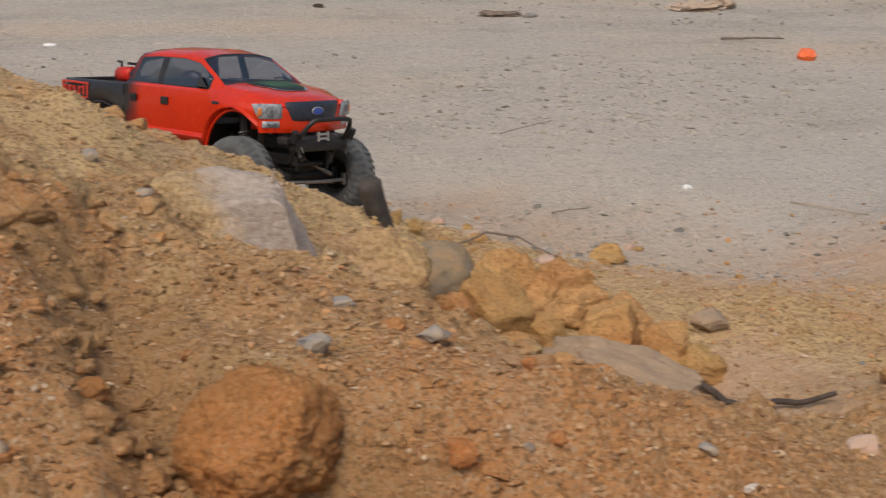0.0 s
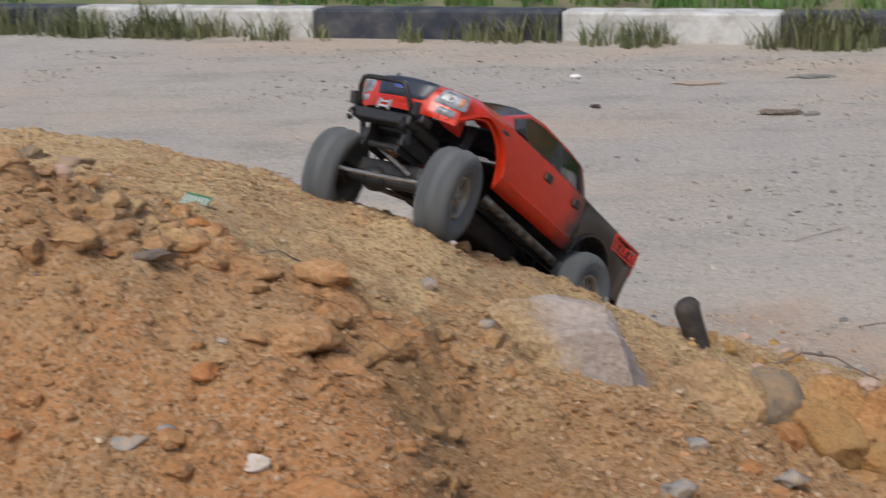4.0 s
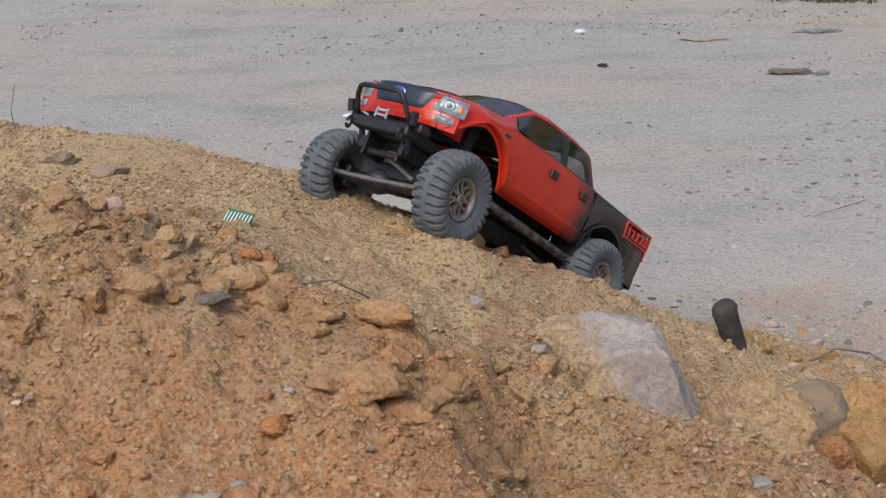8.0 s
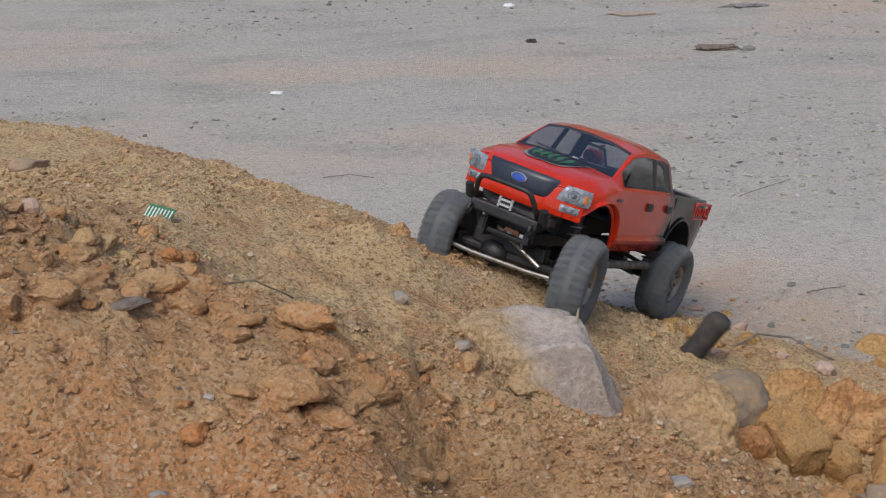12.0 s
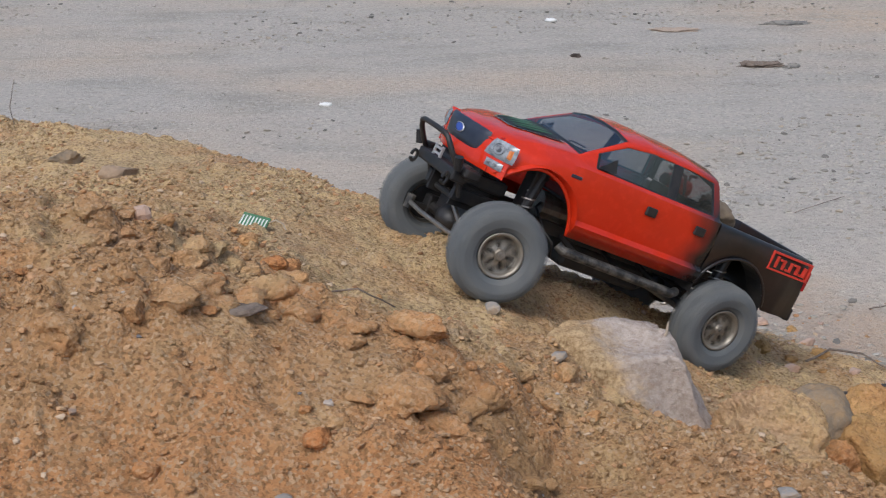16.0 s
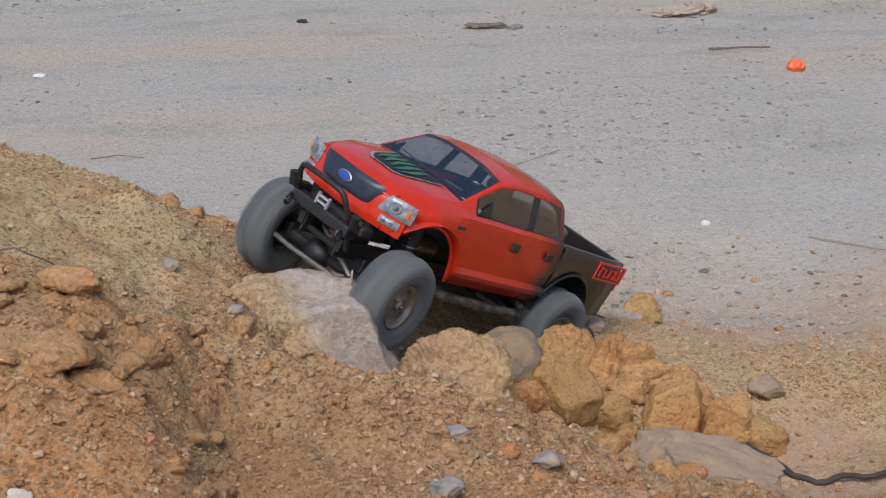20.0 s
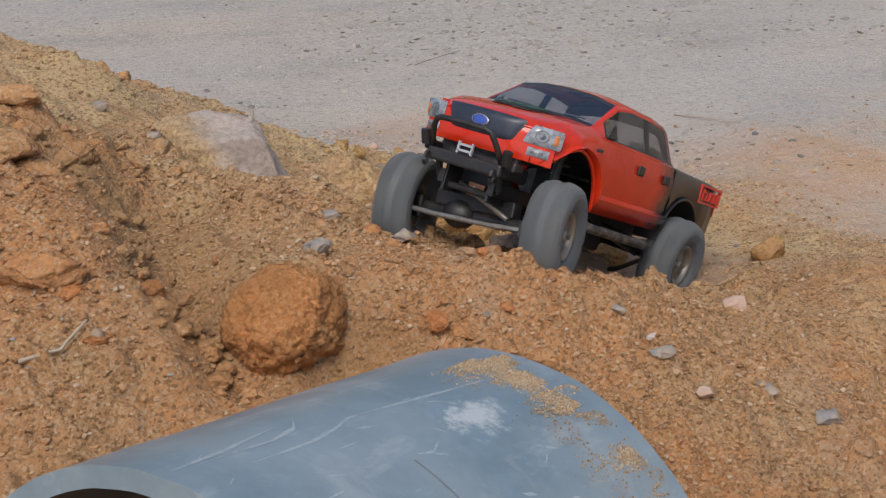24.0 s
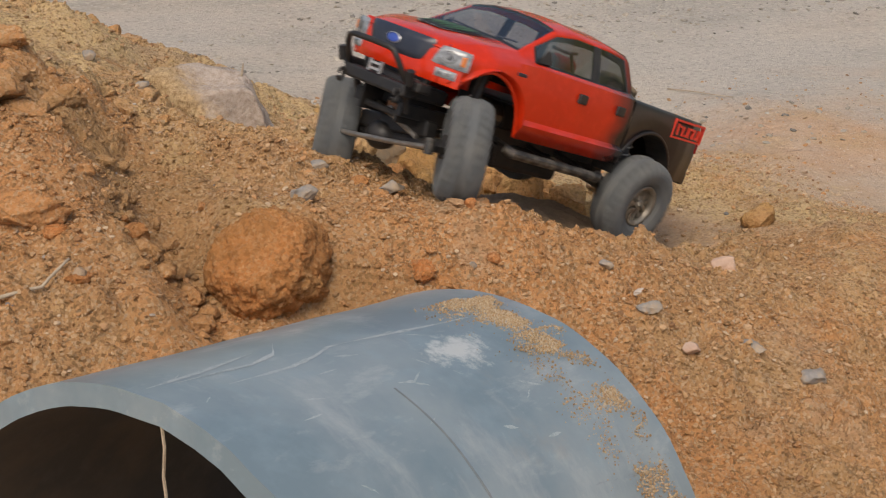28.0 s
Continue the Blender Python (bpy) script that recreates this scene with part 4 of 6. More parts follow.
def on_plain(rnd, count, sizes):
    y = 2.1 + 4.2 * rnd.uniform(0, 1, count * 3) ** 1.1
    x = rnd.uniform(-1, 1, count * 3) * (0.7 + 0.35 * y) + 0.25 + 0.06 * y
    keep = (1.5 * value_noise(x * 1.3, y * 2.2, 31) + 0.8 * value_noise(x * 4, y * 6, 32) + rnd.uniform(-0.6, 1.0, count * 3) > 0.3) & (base_height(x, y) < 0.05)
    keep &= y < 5.82 - 0.28 * x
    x, y = x[keep][:count], y[keep][:count]
    return x, y, (sizes[0] + (sizes[1] - sizes[0]) * rnd.uniform(0, 1, len(x)) ** 5) * np.clip(0.35 + 0.28 * (y - 0.4), 0.7, 1.0)


scatter("clay_crumbs", 46000, on_mound, (0.0018, 0.010), M_GROUND, "crumbs of orange clay on the mound", "soil", 1)
scatter("loose_crumbs", 36000, on_mound, (0.0016, 0.0085), M_CRUMBS, "paler and darker crumbs of clay on the mound", "soil", 12)
scatter("mound_pebbles", 320, on_mound, (0.002, 0.010), M_PEBBLES, "grey and white pebbles in the clay", "pebbles", 2)
scatter("apron_pebbles", 3500, on_apron, (0.0015, 0.010), M_CRUMBS, "small tan pebbles on the sandy apron", "pebbles", 3)
scatter("gravel", 26000, on_plain, (0.003, 0.014), M_GROUND, "grey gravel strewn over the plain", "gravel", 4, 0.38)
scatter("coarse_gravel", 9500, on_plain, (0.003, 0.019), M_GRAVEL, "pale and dark gravel strewn over the plain", "gravel", 14, 0.40)


# ---- litter on the plain and the mound ----
def twig(points, radius, label, category="twig", name="twig", material=None, lift=0.4):
    """A crooked stick lying on the ground; points are (x, y, height above ground)."""
    pts = [(x, y, at(x, y) + radius * lift + h) for x, y, h in points]
    fine = []
    for a, b in zip(pts, pts[1:]):
        for f in (0, 0.33, 0.66):
            p = Vector(a).lerp(Vector(b), f)
            fine.append(p + Vector((noise.noise(p * 60), noise.noise(p * 60 + Vector((5, 0, 0))), noise.noise(p * 60 + Vector((0, 5, 0))))) * radius * 0.9)
    fine.append(Vector(pts[-1]))
    taper = [1 - 0.45 * k / len(fine) for k in range(len(fine))]
    return tagged(finish(name, rod(fine, radius, 8, taper=taper), material or M_TWIG, smooth=True), label, category, "twigs on the ground")


stick = twig([(0.700, 1.672, 0.012), (0.725, 1.655, 0.008), (0.748, 1.620, 0.0), (0.768, 1.596, 0.0), (0.80, 1.588, 0.005), (0.83, 1.572, 0.004), (0.862, 1.563, 0.010)], 0.0052, "dark crooked stick by the tan stone", "stick", "stick", M_DARKWOOD)
twig([(-0.155, 1.48, 0.004), (-0.12, 1.475, 0.012), (-0.085, 1.50, 0.016)], 0.0012, "thin dry twig on the slope")
twig([(-0.022, 0.990, 0.003), (0.016, 1.004, 0.006), (0.041, 1.030, 0.008)], 0.0022, "pale bent twig near the pipe", material=M_PALEWOOD)
twig([(0.46, 2.06, 0.0), (0.50, 2.09, 0.012), (0.55, 2.10, 0.018), (0.57, 2.08, 0.01), (0.61, 2.08, 0.0)], 0.002, "curled dark root on the apron")
twig([(0.61, 3.03, 0.004), (0.67, 3.08, 0.006), (0.737, 3.143, 0.003)], 0.0010, "dark stick lying on the gravel")
twig([(0.655, 2.515, 0.004), (0.69, 2.53, 0.008), (0.73, 2.545, 0.003)], 0.0014, "brown stick lying on the gravel")
twig([(1.10, 2.552, 0.002), (1.15, 2.50, 0.006), (1.205, 2.44, 0.002)], 0.0016, "thin straw lying on the gravel", material=M_PALEWOOD)
twig([(1.33, 4.05, 0.006), (1.42, 4.04, 0.01), (1.51, 4.05, 0.006)], 0.0035, "dark stick lying far on the gravel")
twig([(-0.292, 3.209, 0.004), (-0.23, 3.215, 0.008), (-0.176, 3.206, 0.004)], 0.0014, "dark stick behind the mound")
twig([(-0.72, 2.16, 0.0), (-0.725, 2.165, 0.03), (-0.715, 2.17, 0.07)], 0.0009, "upright dry stalk on the crest")
tagged(finish("twig", rod([(0.200, 1.648, 0.262), (0.210, 1.648, 0.306), (0.215, 1.647, 0.318), (0.217, 1.648, 0.332)], 0.0020, 8, taper=[1.3, 1.2, 0.9, 0.5]), M_PALEWOOD, smooth=True), "short pale root stub on the granite boulder", "twig", "twigs on the ground")


def litter(name, x, y, size, material, seed, label, category, turn=0.0, lift=0.0):
    bm = bmesh.new()
    n = 14
    rnd = random.Random(seed)
    rings = []
    for z, f in ((0, 0.85), (size[2] * 0.5, 1.0), (size[2], 0.75)):
        rings.append([bm.verts.new((math.cos(6.2832 * k / n) * size[0] / 2 * f * rnd.uniform(0.8, 1.1), math.sin(6.2832 * k / n) * size[1] / 2 * f * rnd.uniform(0.8, 1.1), z * rnd.uniform(0.8, 1.3))) for k in range(n)])
    for a, b in zip(rings, rings[1:]):
        for k in range(n):
            bm.faces.new((a[k], a[(k + 1) % n], b[(k + 1) % n], b[k]))
    bm.faces.new(rings[0][::-1])
    bm.faces.new(rings[-1])
    if name in ("clay_spill", "bark_scrap"):
        bm.free()
        bm = rock_mesh((size[0], size[1], size[2] * 1.6), seed + 300, 1.1, 7, 4, 0.16, crumbly=0.5)
    ob = finish(name, bm, material)
    ob.matrix_world = pose(x, y, at(x, y) + lift, 0, 0, turn)
    return tagged(ob, label, category, "litter on the ground")


litter("plastic_cap", 1.504, 3.808, (0.055, 0.055, 0.022), M_ORANGE, 1, "bright orange plastic cap on the gravel", "litter")
litter("paper_scrap", -0.522, 4.014, (0.040, 0.030, 0.008), M_PAPER, 2, "white scrap lying on the gravel", "litter")
litter("paper_scrap", 0.12, 5.186, (0.045, 0.03, 0.01), M_PAPER, 3, "white scrap lying on the gravel", "litter")
litter("paper_scrap", 0.93, 2.65, (0.020, 0.018, 0.008), M_PAPER, 4, "white scrap lying on the gravel", "litter")
litter("bark_scrap", 0.75, 4.445, (0.12, 0.06, 0.016), M_TWIG, 5, "dark piece of rotten bark on the gravel", "debris")
litter("bark_scrap", 0.83, 4.43, (0.05, 0.04, 0.012), M_GREYSTUFF, 6, "dark piece of rotten bark on the gravel", "debris")
litter("bark_scrap", 0.93, 5.1, (0.14, 0.07, 0.012), M_GREYSTUFF, 7, "grey flattened rubbish on the gravel", "debris")
litter("bark_scrap", 0.196, 4.598, (0.04, 0.03, 0.012), M_DARKWOOD, 8, "dark scrap lying on the gravel", "debris")
litter("clay_spill", 0.556, 5.0, (0.15, 0.08, 0.010), M_SPILL, 9, "flattened orange clay lump on the gravel", "clay")
litter("clay_spill", 1.36, 4.55, (0.20, 0.12, 0.024), M_SPILL, 10, "spilled tan clay heap on the gravel", "clay")
litter("clay_spill", 1.46, 4.58, (0.10, 0.08, 0.05), M_SPILL, 11, "spilled tan clay heap on the gravel", "clay")
litter("dead_leaf", -0.204, 1.305, (0.045, 0.026, 0.005), M_TWIG, 12, "grey-brown dead leaf on the clods", "leaf", 20, 0.004)
litter("quartz_chip", -0.332, 1.450, (0.022, 0.018, 0.012), M_PINK, 13, "pinkish white chip on the slope", "stone")


def build_scrap():
    """A bent strip of green and white board with a lead."""
    scrap = tagged(new("board_scrap"), "green and white striped board scrap with a wire", "litter")
    scrap.matrix_world = pose(-0.270, 1.700, at(-0.270, 1.700) + 0.007, 34, 8, -18)
    part("board", block((-0.018, -0.012, -0.001), (0.018, 0.010, 0.001), 0.0004), M_GREEN, scrap)
    for k in range(8):
        part("stripe", block((-0.0165 + k * 0.0044, -0.0125, 0.0008), (-0.0150 + k * 0.0044, 0.0060, 0.0018)), M_PAPER, scrap)
    part("wire", rod([(0.018, 0.004, 0), (0.026, 0.008, 0.003), (0.036, 0.006, 0.002), (0.042, 0.0, 0.0)], 0.001, 6), M_PALEWOOD, scrap)


build_scrap()

# the stub of a post, which the truck pushes over
stump = tagged(new("stump"), "charred upright wooden stub in the sand", "stump")
bm = rod([(0, 0, -0.03), (-0.002, 0, 0.0), (-0.010, 0, 0.03), (-0.016, 0, 0.05), (-0.018, 0, 0.060), (-0.020, 0, 0.066)], 0.017, 14, taper=[1.1, 1.0, 0.95, 1.0, 1.05, 0.8])
for v in bm.verts:
    v.co += Vector((noise.noise(v.co * 70), noise.noise(v.co * 70 + Vector((9, 0, 0))), 0)) * 0.003
part("stub", bm, M_CHAR, stump, smooth=True)


# ---- pipe ----
def build_pipe():
    pipe = tagged(new("pipe"), "grey plastic drain pipe with scuffs and sand on it", "pipe")
    pipe.matrix_world = pose(0.116, 0.471, 0.225, 0, 11.5, 46.2)
    outer, inner, length, n, rings = 0.223, 0.2075, 0.407, 120, 30
    bm = bmesh.new()
    loops = []
    for r, flip in ((outer, 1), (inner, -1)):
        row = []
        for k in range(rings + 1):
            x = length * k / rings
            row.append([])
            for a in range(n):
                th = 2 * math.pi * a / n
                rr = r + 0.0012 * noise.noise(Vector((x * 14, math.cos(th) * 3, math.sin(th) * 3)))
                e = 0.0025 * noise.noise(Vector((math.cos(th) * 9, math.sin(th) * 9, k // 15))) if k in (0, rings) else 0
                row[-1].append(bm.verts.new((x + e, rr * math.sin(th), rr * math.cos(th))))
        loops.append(row)
        for k in range(rings):
            for a in range(n):
                q = [row[k][a], row[k + 1][a], row[k + 1][(a + 1) % n], row[k][(a + 1) % n]]
                # inner faces take the darker material with the bore's shade in its colour
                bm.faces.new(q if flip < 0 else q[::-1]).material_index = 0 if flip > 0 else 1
    for end in (0, rings):
        for a in range(n):
            q = [loops[0][end][a], loops[0][end][(a + 1) % n], loops[1][end][(a + 1) % n], loops[1][end][a]]
            bm.faces.new(q if end else q[::-1])
    bmesh.ops.recalc_face_normals(bm, faces=bm.faces)
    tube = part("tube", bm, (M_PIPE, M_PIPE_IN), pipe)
    tube.data.shade_smooth()
    tube.data.set_sharp_from_angle(angle=radians(40))
    # a glued seam round the shell
    bm = bmesh.new()
    rows = []
    for k in range(41):
        th = radians(-90 + 73 * k / 40)
        x = 0.167 + 0.003 * noise.noise(Vector((th * 5, 1, 1)))
        rows.append([bm.verts.new((x + dx, (outer + dr) * math.sin(th), (outer + dr) * math.cos(th))) for dx, dr in ((-0.0012, 0.0002), (0.0, 0.0006), (0.0012, 0.0002))])
    for a, b in zip(rows, rows[1:]):
        for k in range(2):
            bm.faces.new((a[k], a[k + 1], b[k + 1], b[k]))
    part("seam", bm, M_PIPE_SEAM, pipe)
    pts = [(0.004, -0.0105, 0.2075), (0.006, -0.0125, 0.193), (0.010, -0.010, 0.172), (0.015, -0.0125, 0.145), (0.022, -0.011, 0.11), (0.034, -0.012, 0.05)]
    part("string", rod(pts, 0.0012, 6), M_PALEWOOD, pipe, "pale dirty string hanging in the mouth")
    # chalky scuffs: thin smears from place to place on the shell, as (x, degrees)
    def smear(points, width):
        bm, rows = bmesh.new(), []
        m = 8 * (len(points) - 1)
        for k in range(m + 1):
            f = k / m
            x = float(np.interp(f * (len(points) - 1), range(len(points)), [p[0] for p in points]))
            th = radians(float(np.interp(f * (len(points) - 1), range(len(points)), [p[1] for p in points])))
            x += 0.002 * noise.noise(Vector((f * 7, points[0][0] * 50, 3)))
            w = width * math.sin(math.pi * (0.04 + 0.92 * f)) * (0.55 + 0.9 * abs(noise.noise(Vector((f * 23, points[0][1], 1)))))
            rr = outer + 0.00016 + 0.0012 * noise.noise(Vector((x * 14, math.cos(th) * 3, math.sin(th) * 3)))
            rows.append([bm.verts.new((x + d * w * 0.6, rr * math.sin(th + d * w / outer), rr * math.cos(th + d * w / outer))) for d in (-1, 1)])
        for a, b in zip(rows, rows[1:]):
            bm.faces.new((a[0], a[1], b[1], b[0]))
        part("scuff", bm, M_CHALK, pipe, "chalky white scuff")

    rnd = random.Random(17)
    smear([(0.03, 2), (0.10, 1.5), (0.128, 3), (0.150, 8)], 0.0026)
    smear([(0.06, -3), (0.12, -3), (0.150, -2), (0.172, 0), (0.19, 0)], 0.0026)
    smear([(0.19, 0), (0.25, -2), (0.33, -4)], 0.0022)
    smear([(0.01, 3), (0.06, 3.5), (0.12, 6)], 0.0030)
    smear([(0.175, -16), (0.19, -17), (0.205, -15)], 0.0020)
    for _ in range(18):
        x, th = rnd.uniform(0.01, 0.30), rnd.uniform(-45, 6)
        smear([(x, th), (x + rnd.uniform(0.006, 0.02), th + rnd.uniform(-3, 2))], rnd.uniform(0.0007, 0.0018))
    # sand lying in patches near the far rim
    rnd = np.random.RandomState(8)
    verts, faces = [], []
    while len(verts) < 6 * 9000:
        th = radians(rnd.uniform(-60, 6))
        x = length - abs(rnd.normal(0.014, 0.030)) - 0.002
        clump = noise.noise(Vector((x * 30, th * 9, 4))) + (0.5 if -0.14 < th < 0.05 or -0.36 < th < -0.24 else 0.0) - 0.012 / max(length - x, 0.004) + rnd.normal(0, 0.28)
        if clump < 0.10:
            continue
        s = 0.0004 + 0.0011 * rnd.uniform() ** 2.5
        p = np.array((x, (outer + 0.0007) * math.sin(th), (outer + 0.0007) * math.cos(th)))
        k = len(verts)
        for d in ((1, 0, 0), (-1, 0, 0), (0, 1, 0), (0, -1, 0), (0, 0, 1), (0, 0, -1)):
            verts.append(tuple(p + np.array(d) * s * rnd.uniform(0.6, 1.2)))
        faces += [(k + a, k + b, k + c) for a, b, c in ((0, 2, 4), (2, 1, 4), (1, 3, 4), (3, 0, 4), (2, 0, 5), (1, 2, 5), (3, 1, 5), (0, 3, 5))]
    me = bpy.data.meshes.new("sand")
    me.from_pydata(verts, [], faces)
    me.materials.append(M_SAND)
    sand = tagged(new("sand", me), "orange sand lying on the pipe", "sand", kind="stuff")
    sand.matrix_world = pipe.matrix_world.copy()


build_pipe()


# ---- truck ----
# Truck space: x ahead, y to its left, z up; the hubs lie near z = 0.
HUB_X, HUB_Y, HUB_Z = (0.1885, -0.1695), 0.100, 0.008
NOSE, ARCH_X, ARCH_R = 0.2435, 0.178, 0.0738


def lerp_keys(x, keys):
    return float(np.interp(x, [k for k, _ in keys], [v for _, v in keys]))


def sill(x):
    """The lower edge of the cab and wings, with the front wheel arch."""
    low = 0.048 if x < ARCH_X else 0.086
    d = ARCH_R ** 2 - (x - ARCH_X) ** 2
    return max(low, 0.040 + math.sqrt(d)) if d > 0 else low


def section(x):
    """Half a slice of the cab and bonnet, from the sill up to the middle line: (y, z) pairs."""
    wide = lerp_keys(x, ((-0.11, 0.097), (0.0, 0.0985), (0.12, 0.0975), (0.19, 0.095), (0.225, 0.088), (NOSE, 0.079)))
    zb = sill(x)
    belt = lerp_keys(x, ((-0.11, 0.136), (0.116, 0.1365), (0.18, 0.132), (0.22, 0.126), (NOSE, 0.119)))
    cab = lerp_keys(x, ((-0.115, 0.9), (-0.108, 1.0), (0.060, 1.0), (0.124, 0.0), (0.25, 0.0)))
    crown = lerp_keys(x, ((-0.108, 0.0), (-0.05, 0.004), (0.02, 0.005), (0.06, 0.0)))
    hood = lerp_keys(x, ((0.11, 0.0125), (0.20, 0.010), (0.23, 0.007), (NOSE, 0.003)))
    mid = zb + (belt - zb) * 0.45
    rail_z, roof_z = 0.1762 + crown, 0.1868 + crown
    flare = max(0.0, 1 - abs(x - ARCH_X) / 0.088) * 0.0050
    rows = [(wide - 0.0045 + flare, zb), (wide + 0.0034 + flare, zb + (mid - zb) * 0.46), (wide - 0.0030 + flare, zb + (mid - zb) * 0.60), (wide, mid + (belt - mid) * 0.35), (wide - 0.004, belt - 0.003)]
    hb = (wide - 0.011, belt + 0.001)
    low = [hb, (wide - 0.014, belt + 0.003), (wide - 0.019, belt + hood * 0.5), (wide - 0.0205, belt + hood * 0.62), (wide - 0.0235, belt + hood * 0.74), (wide * 0.45, belt + hood), (0, belt + hood + 0.001)]
    high = [hb, (wide - 0.0120, belt + 0.0025), (0.0720, rail_z - 0.0015), (0.0695, rail_z + 0.0015), (0.0655, rail_z + 0.0048), (0.036, roof_z), (0, roof_z + 0.0015)]
    rows += [(a[0] + (b[0] - a[0]) * cab, a[1] + (b[1] - a[1]) * cab) for a, b in zip(low, high)]
    return rows


def bow(x, y):
    """The nose is rounded in plan."""
    return x - lerp_keys(x, ((0.17, 0.0), (NOSE, 0.024))) * (abs(y) / 0.085) ** 2.2


def rake(x, z):
    """The back of the cab leans forward towards the roof."""
    return x + 0.014 * min(1.0, max(0.0, (-x - 0.055) / 0.05)) * max(0.0, min(1.0, (z - 0.136) / 0.04))


def build_body():
    xs = sorted({round(v, 4) for v in list(np.arange(-0.108, NOSE, 0.004)) + [NOSE, 0.060, -0.108, -0.111]})
    bm = bmesh.new()
    grid = []
    for x in xs:
        half = section(x)
        ring = [(y, z) for y, z in half] + [(-y, z) for y, z in half[-2::-1]]
        grid.append([bm.verts.new((rake(bow(x, y), z), y, z)) for y, z in ring])
    n, last = len(grid[0]), len(section(0)) - 1
    panes = {"windscreen": [], "door_window.l": [], "rear_window.l": [], "door_window.r": [], "rear_window.r": []}
    for i in range(len(xs) - 1):
        xm = (xs[i] + xs[i + 1]) / 2
        for j in range(n - 1):
            q = (grid[i][j], grid[i + 1][j], grid[i + 1][j + 1], grid[i][j + 1])
            row = min(j, n - 2 - j)
            side = "l" if j < last else "r"
            cut = None
            if row == 6 and -0.096 < xm < -0.030:
                cut = "rear_window." + side
            elif row == 6 and -0.018 < xm < 0.098:
                cut = "door_window." + side
            elif row >= 9 and 0.064 < xm < 0.119:
                cut = "windscreen"
            if cut:
                panes[cut].append([v.co.copy() for v in q])
                continue
            f = bm.faces.new(q)
            f.smooth = True
            if (row in (5, 6) and -0.100 < xm < 0.100) or (row >= 9 and (0.060 < xm < 0.064 or 0.119 < xm < 0.124)):
                f.material_index = 1
    # back of the cab
    back = grid[0]
    low = [bm.verts.new((-0.110, v.co.y * 0.98, 0.100)) for v in back]
    inner = [bm.verts.new((rake(-0.1105, 0.140 + (v.co.z - 0.140) * 0.72), v.co.y * 0.86, 0.140 + (v.co.z - 0.140) * 0.72)) for v in back]
    for k in range(5, n - 6):
        f = bm.faces.new((back[k], back[k + 1], inner[k + 1], inner[k]) if 6 <= k < n - 7 else (back[k], back[k + 1], low[k + 1], low[k]))
        f.material_index = 1
    for a, b in ((6, n - 7),):
        f = bm.faces.new((inner[a], inner[b], low[b], low[a]))
        f.material_index = 1
        panes["back_window"] = [[inner[k].co.copy() for k in range(6, n - 6)]]
    bmesh.ops.recalc_face_normals(bm, faces=bm.faces)
    body = part("body", bm, (M_RED, M_BLACK), truck)
    body.data.set_sharp_from_angle(angle=radians(36))
    solid = body.modifiers.new("shell", "SOLIDIFY")
    solid.thickness, solid.offset = 0.0016, -1
    for name, quads in panes.items():
        pm = bmesh.new()
        for q in quads:
            pm.faces.new([pm.verts.new(c) for c in q])
        bmesh.ops.remove_doubles(pm, verts=pm.verts, dist=1e-5)
        pane = part(name.split(".")[0], pm, M_GLASS if name == "windscreen" else M_SIDEGLASS, body, smooth=True)
        pane.visible_shadow = False
    return body


def face_point(y, z, out=0.0):
    """A point on the rounded front face."""
    return (bow(NOSE, y) + out - 0.10 * max(0, z - 0.118), y, z)


def face_patch(lo, hi, out, nu=12, nv=6, round_by=0.0, thick=0.003, slant=0.0, taper=0.0):
    """A raised panel that follows the front face; lo, hi are (y, z)."""
    bm = bmesh.new()
    rows = []
    for b in range(nv + 1):
        row = []
        for a in range(nu + 1):
            u, v = a / nu * 2 - 1, b / nv * 2 - 1
            sq = 1 - round_by * (abs(v) ** 3)
            y = (lo[0] + hi[0]) / 2 + (hi[0] - lo[0]) / 2 * u * sq
            y *= 1 - taper * (1 - v) / 2
            y += slant * v * (1 - math.copysign(u, u * slant * lo[0])) / 2
            z = (lo[1] + hi[1]) / 2 + (hi[1] - lo[1]) / 2 * v * (1 - round_by * abs(u) ** 4)
            row.append(bm.verts.new(face_point(y, z, out - thick * max(abs(u), abs(v)) ** 8)))
        rows.append(row)
    for a, b in zip(rows, rows[1:]):
        for k in range(nu):
            bm.faces.new((a[k], a[k + 1], b[k + 1], b[k]))
    return bm


